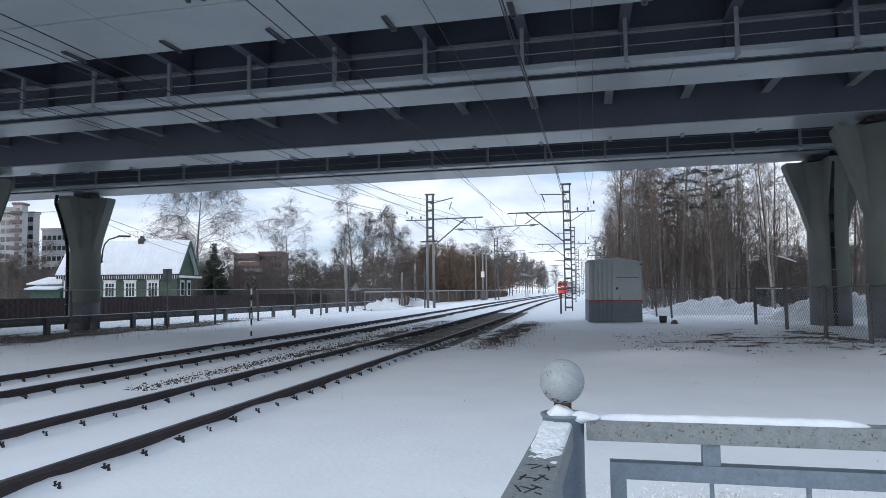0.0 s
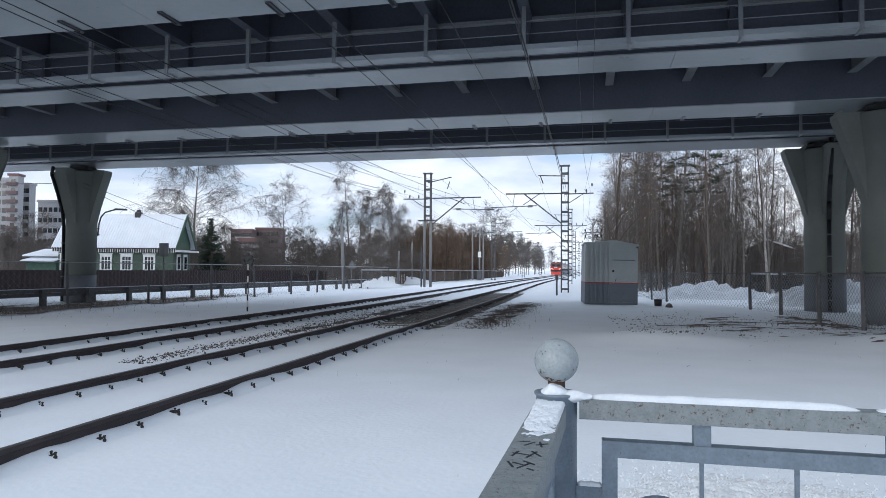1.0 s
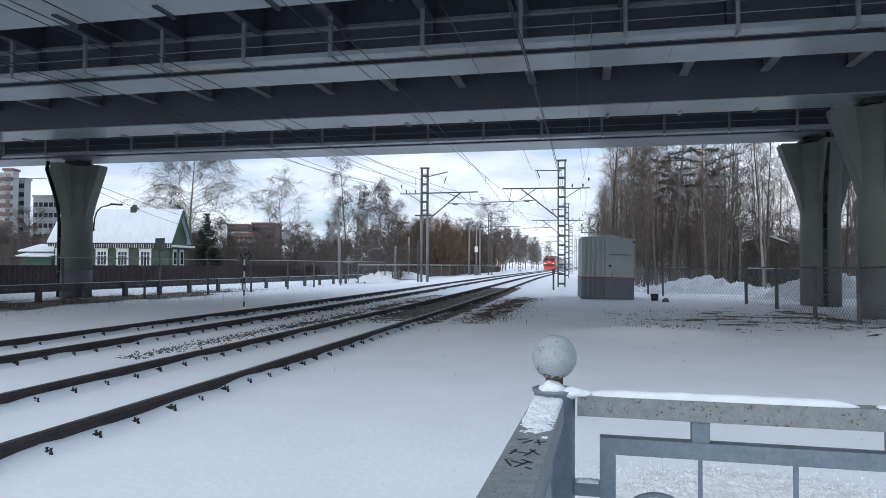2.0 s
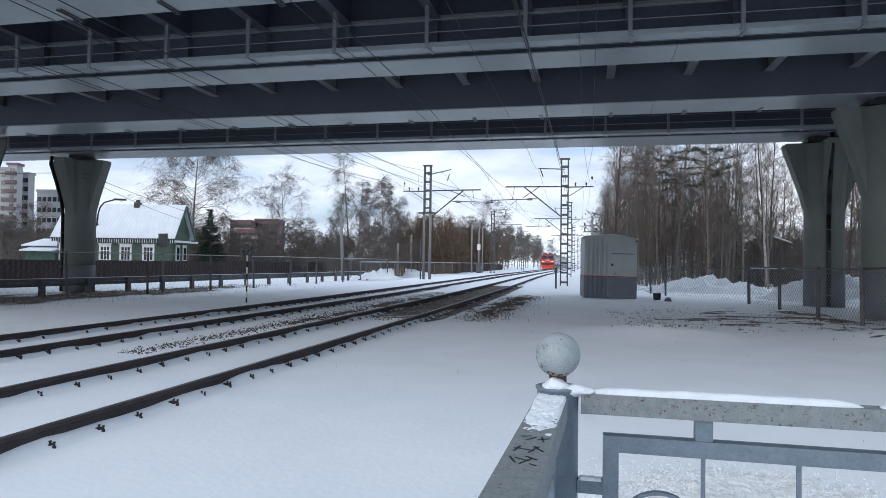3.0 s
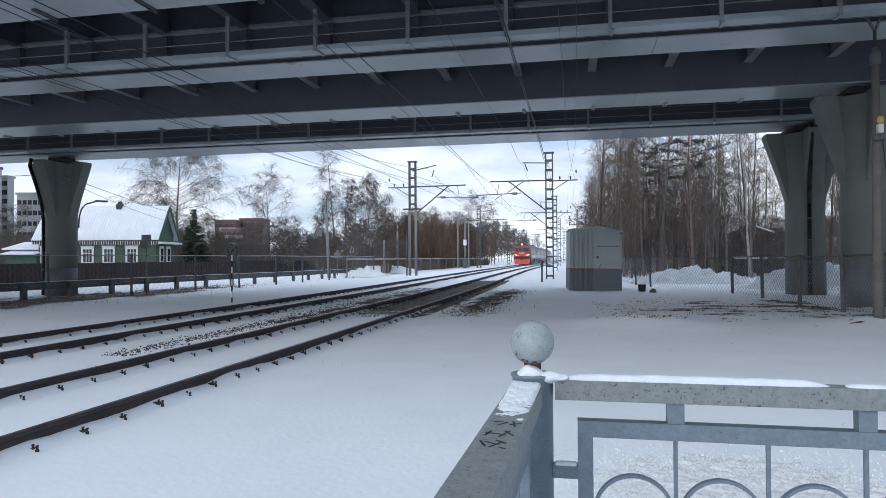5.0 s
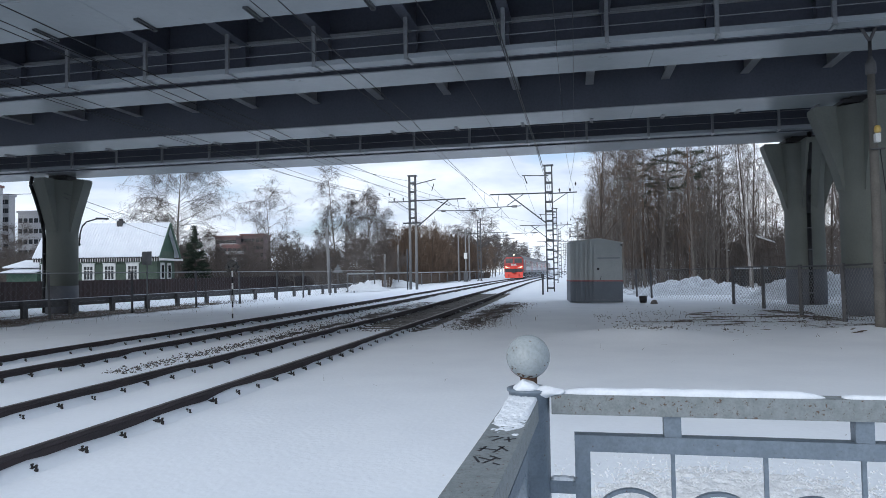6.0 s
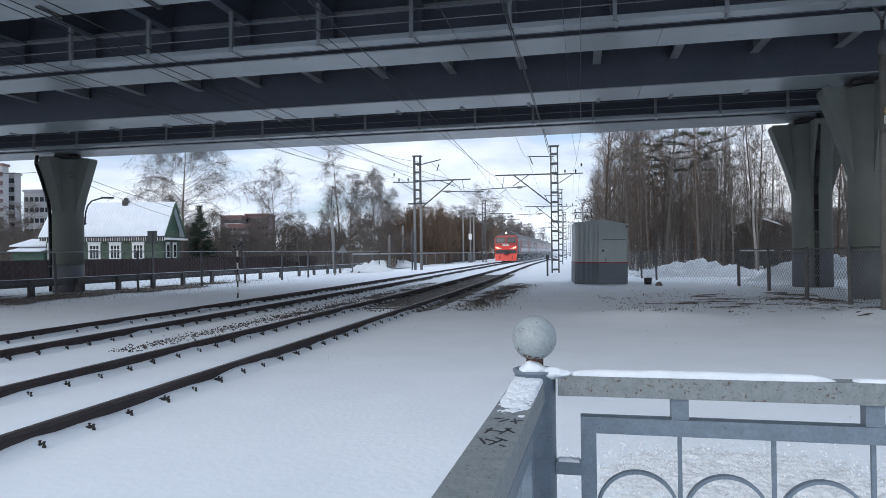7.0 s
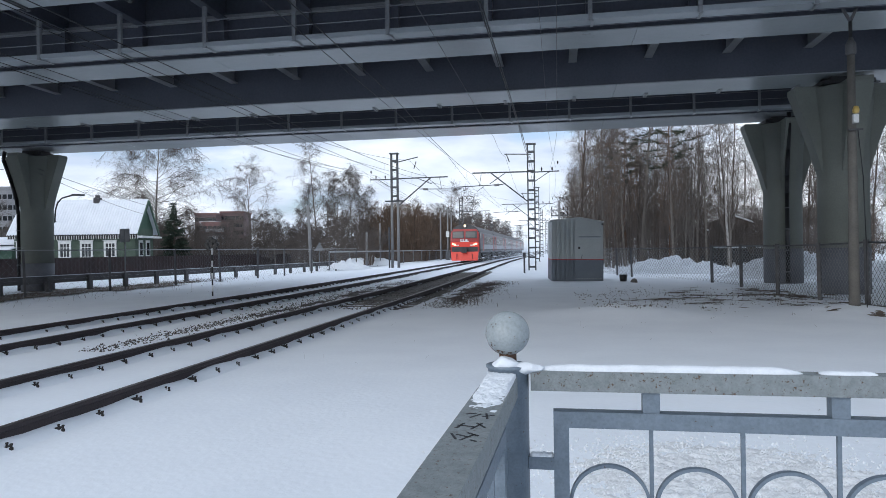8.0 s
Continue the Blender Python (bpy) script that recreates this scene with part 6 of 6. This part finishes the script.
def build_train():
    """Front at y = 0, cars behind it along +y, rail top at z = 0."""
    train = thing("electric_train", "red-fronted grey electric commuter train with lit headlamps", "train")
    w = 1.74
    for c in range(CARS):
        y0, y1 = c * CAR + (0.7 if c == 0 else 0.25), (c + 1) * CAR - 0.25
        bm = B()
        extrude_profile(bm, [(x, z) for x, z in car_profile(w) if z < 3.5], y0, y1)
        body = part("car_body", bm, "train_grey", train, "grey car side with dark window band")
        bm = B()
        extrude_profile(bm, [(-w + 0.09, 3.452), (-w + 0.42, 3.905), (-w + 0.95, 4.205), (0, 4.305), (w - 0.95, 4.205), (w - 0.42, 3.905), (w - 0.09, 3.452)], y0, y1)
        part("roof", bm, "train_dark", train, "dark grey roof")
        for side in (-1, 1):
            for k in range(8):
                if c == 0 and k == 0:
                    continue
                yy = y0 + 3.2 + k * 1.8
                bm = B()
                box(bm, side * w - 0.012, yy, 2.05, side * w + 0.012, yy + 1.25, 3.0)
                part("window", bm, "glass_dark", body, "dark side window")
            for yy in (y0 + (3.0 if c == 0 else 1.0), y1 - 2.3):
                bm = B()
                box(bm, side * w - 0.018, yy, 1.2, side * w + 0.018, yy + 1.3, 3.25)
                part("door", bm, "train_red", body, "red sliding door")
            bm = B()
            box(bm, side * w - 0.010, y0 + (3.1 if c == 0 else 0.05), 1.42, side * w + 0.010, y1 - 0.05, 1.98)
            part("lower_panel", bm, "train_pale", body, "pale lower side panel dusted with snow")
            bm = B()
            box(bm, side * w - 0.008, y0 + 0.05, 1.26, side * w + 0.008, y1 - 0.05, 1.42)
            part("skirt_stripe", bm, "train_dark", body)
        for yb in (y0 + 3.3, y1 - 3.3):
            bm = B()
            box(bm, -1.3, yb - 1.5, 0.35, 1.3, yb + 1.5, 1.0)
            part("bogie_frame", bm, "bearing", train)
            for dy in (-1.15, 1.15):
                bm = B()
                for sx in (-0.8, 0.8):
                    tube(bm, (sx - 0.07, yb + dy, 0.5), (sx + 0.07, yb + dy, 0.5), 0.5, seg=16)
                part("wheelset", bm, "mast_steel", train)
        bm = B()
        box(bm, -1.35, y0 + 5.6, 0.55, 1.35, y1 - 5.6, 1.05)
        part("underframe_box", bm, "bearing", train)
        if c < CARS - 1:
            bm = B()
            box(bm, -1.2, y1, 1.2, 1.2, y1 + 0.5, 3.9)
            part("gangway", bm, "bearing", train)
        if c % 2 == 1:
            bm = B()
            for s in (-1, 1):
                beam(bm, (s * 0.6, y0 + 3.0, 4.35), (s * 0.5, y0 + 4.3, 4.95), 0.06, 0.06)
                beam(bm, (s * 0.5, y0 + 4.3, 4.95), (s * 0.7, y0 + 3.2, 5.75), 0.05, 0.05)
            beam(bm, (-0.9, y0 + 3.2, 5.76), (0.9, y0 + 3.2, 5.76), 0.12, 0.06)
            box(bm, -0.9, y0 + 2.6, 4.26, 0.9, y0 + 4.6, 4.4)
            part("pantograph", bm, "brick_dark", train, "dark red roof-mounted pantograph")
            bm = B()
            box(bm, -0.8, y0 + 6.0, 4.2, 0.8, y0 + 9.0, 4.5)
            part("roof_box", bm, "train_dark", train)
    # powder snow whirled up along the wheels, a cloud of loose flakes
    rnd = random.Random(77)
    verts, faces = [], []
    for _ in range(11000):
        y = 2.0 + (CARS * CAR + 10) * rnd.random() ** 0.8
        grown = min(1.0, y / 40)
        side = 1 if rnd.random() < 0.75 else -1
        x = side * (1.5 + abs(rnd.gauss(0, 0.35 + 1.5 * grown)))
        z = abs(rnd.gauss(0, 0.35 + 1.15 * grown))
        s = rnd.uniform(0.012, 0.034)
        k = len(verts)
        verts += [(x + s, y, z), (x - s, y + s, z), (x, y - s, z + s), (x, y, z - s)]
        faces += [(k, k + 1, k + 2), (k, k + 2, k + 3), (k, k + 3, k + 1), (k + 1, k + 3, k + 2)]
    me = bpy.data.meshes.new("snow_spray")
    me.from_pydata(verts, [], faces)
    me.materials.append(M["snow"])
    part("snow_spray", me, "snow", train, "powder snow whirled up beside the wheels", kind="stuff")
    # cab front: a slightly raked face
    bm = B()
    low = [(-w + 0.04, 1.15), (w - 0.04, 1.15), (w - 0.02, 2.4), (w - 0.08, 3.4), (w - 0.38, 3.78), (-w + 0.38, 3.78), (-w + 0.08, 3.4), (-w + 0.02, 2.4)]
    front = [bm.verts.new((x * 0.965, 0.0 + 0.28 * max(0, z - 2.3) / 1.5, z)) for x, z in low]
    back = [bm.verts.new((x, 3.0, z)) for x, z in low]
    bm.faces.new(front)
    bm.faces.new(back[::-1])
    for k in range(len(low)):
        bm.faces.new((front[k], front[k - 1], back[k - 1], back[k]))
    cab = part("cab", bm, "train_red", train, "red driving cab", 0.03)
    bm = B()
    extrude_profile(bm, [(-w + 0.06, 3.44), (-w + 0.42, 3.93), (-w + 0.95, 4.24), (0, 4.34), (w - 0.95, 4.24), (w - 0.42, 3.93), (w - 0.06, 3.44)], 0.32, 3.0)
    for v in bm.verts:
        if v.co.y < 1:
            v.co.y += 0.35 * (v.co.z - 3.44)
    part("cab_roof", bm, "train_dark", cab, "dark rounded cab roof")
    for x in (-0.76, 0.76):
        bm = B()
        box(bm, x - 0.66, -0.02, 2.72, x + 0.66, 0.02, 3.52)
        for v in bm.verts:
            v.co.y += 0.28 * (v.co.z - 2.3) / 1.5 - 0.02
        frame_ob = part("windscreen_frame", bm, "train_dark", cab, "dark windscreen surround")
        bm = B()
        box(bm, x - 0.57, -0.035, 2.80, x + 0.57, 0.0, 3.44)
        for v in bm.verts:
            v.co.y += 0.28 * (v.co.z - 2.3) / 1.5 - 0.02
        part("windscreen", bm, "glass_dark", cab, "dark windscreen")
    bm = B()
    box(bm, -0.48, -0.06, 2.30, 0.5, -0.02, 2.42)
    box(bm, -0.48, -0.06, 2.42, -0.36, -0.02, 2.62)
    box(bm, -0.22, -0.06, 2.42, -0.10, -0.02, 2.62)
    box(bm, 0.1, -0.06, 2.42, 0.34, -0.02, 2.58)
    part("emblem", bm, "white_paint", cab, "white front emblem")
    bm = B()
    box(bm, -1.62, -0.05, 1.72, 1.62, -0.004, 2.28)
    part("light_panel", bm, "train_orange", cab, "orange-red lamp panel", 0.02)
    for s in (-1, 1):
        bm = B()
        beam(bm, (s * 1.02, -0.06, 1.94), (s * 1.46, -0.06, 2.10), 0.05, 0.20)
        part("buffer_lamp", bm, "marker", cab, "lit lamp cluster")
        bm = B()
        beam(bm, (s * 0.66, -0.06, 1.90), (s * 0.98, -0.06, 1.92), 0.05, 0.13)
        part("marker_lamp", bm, "white_paint", cab)
        bm = B()
        box(bm, s * 1.72 - 0.02, 0.9, 2.75, s * 1.72 + 0.05, 1.5, 3.3)
        part("cab_side_window", bm, "white_paint", cab, "side window with pale frame")
    bm = B()
    tube(bm, (0, 0.45, 4.16), (0, 0.75, 4.16), 0.26, seg=18)
    lamp_house = part("headlamp_housing", bm, "train_dark", cab)
    bm = B()
    tube(bm, (0, 0.42, 4.16), (0, 0.449, 4.16), 0.15, seg=18)
    part("headlamp", bm, "lamp", lamp_house, "lit round headlamp")
    bm = B()
    box(bm, -1.5, -0.02, 1.10, 1.5, 0.5, 1.72)
    part("buffer_beam", bm, "train_dark", train, "dark buffer beam")
    bm = B()
    tube(bm, (0, -0.55, 1.3), (0, 0.1, 1.3), 0.2, seg=12)
    box(bm, -0.3, -0.62, 1.05, 0.3, -0.3, 1.6)
    part("coupler", bm, "bearing", train, "black coupler head", 0.05)
    bm = B()
    v = box(bm, -1.5, -0.30, 0.14, 1.5, 0.2, 1.16)
    for q in v[4:]:
        q.co.x *= 1.06
        q.co.y += 0.18
    part("snow_plough", bm, "train_orange", train, "bright orange-red plough skirt", 0.03)
    for x in (-0.9, 0.9):
        bm = B()
        box(bm, x - 0.05, -0.33, 0.3, x + 0.05, -0.2, 0.9)
        part("plough_rib", bm, "train_red", train)
    return train


def motions():
    """The train comes on along the far track."""
    rows = []
    for k in range(17):
        t = k * 0.5
        y = 231.0 - 19.5 * t
        x = -9.30 + bend(y + 8.0)
        rows.append((t, pose(x, y, 0.16, 0, 0, math.degrees(math.atan2(bend(y) - bend(y + 16), 16.0)))))
    walk(train, rows)


build_ground()
build_bridge()
build_piers()
build_pier_lamp()
build_railing()
build_hut()
build_masts()
build_wires()
build_lamp_pole()
build_crossing_post()
build_fences()
build_house()
build_buildings()
build_trees()
build_scrub()
build_bare_ground()
build_trampled()
build_stones()
build_signs()
train = build_train()
build_tracks()
motions()
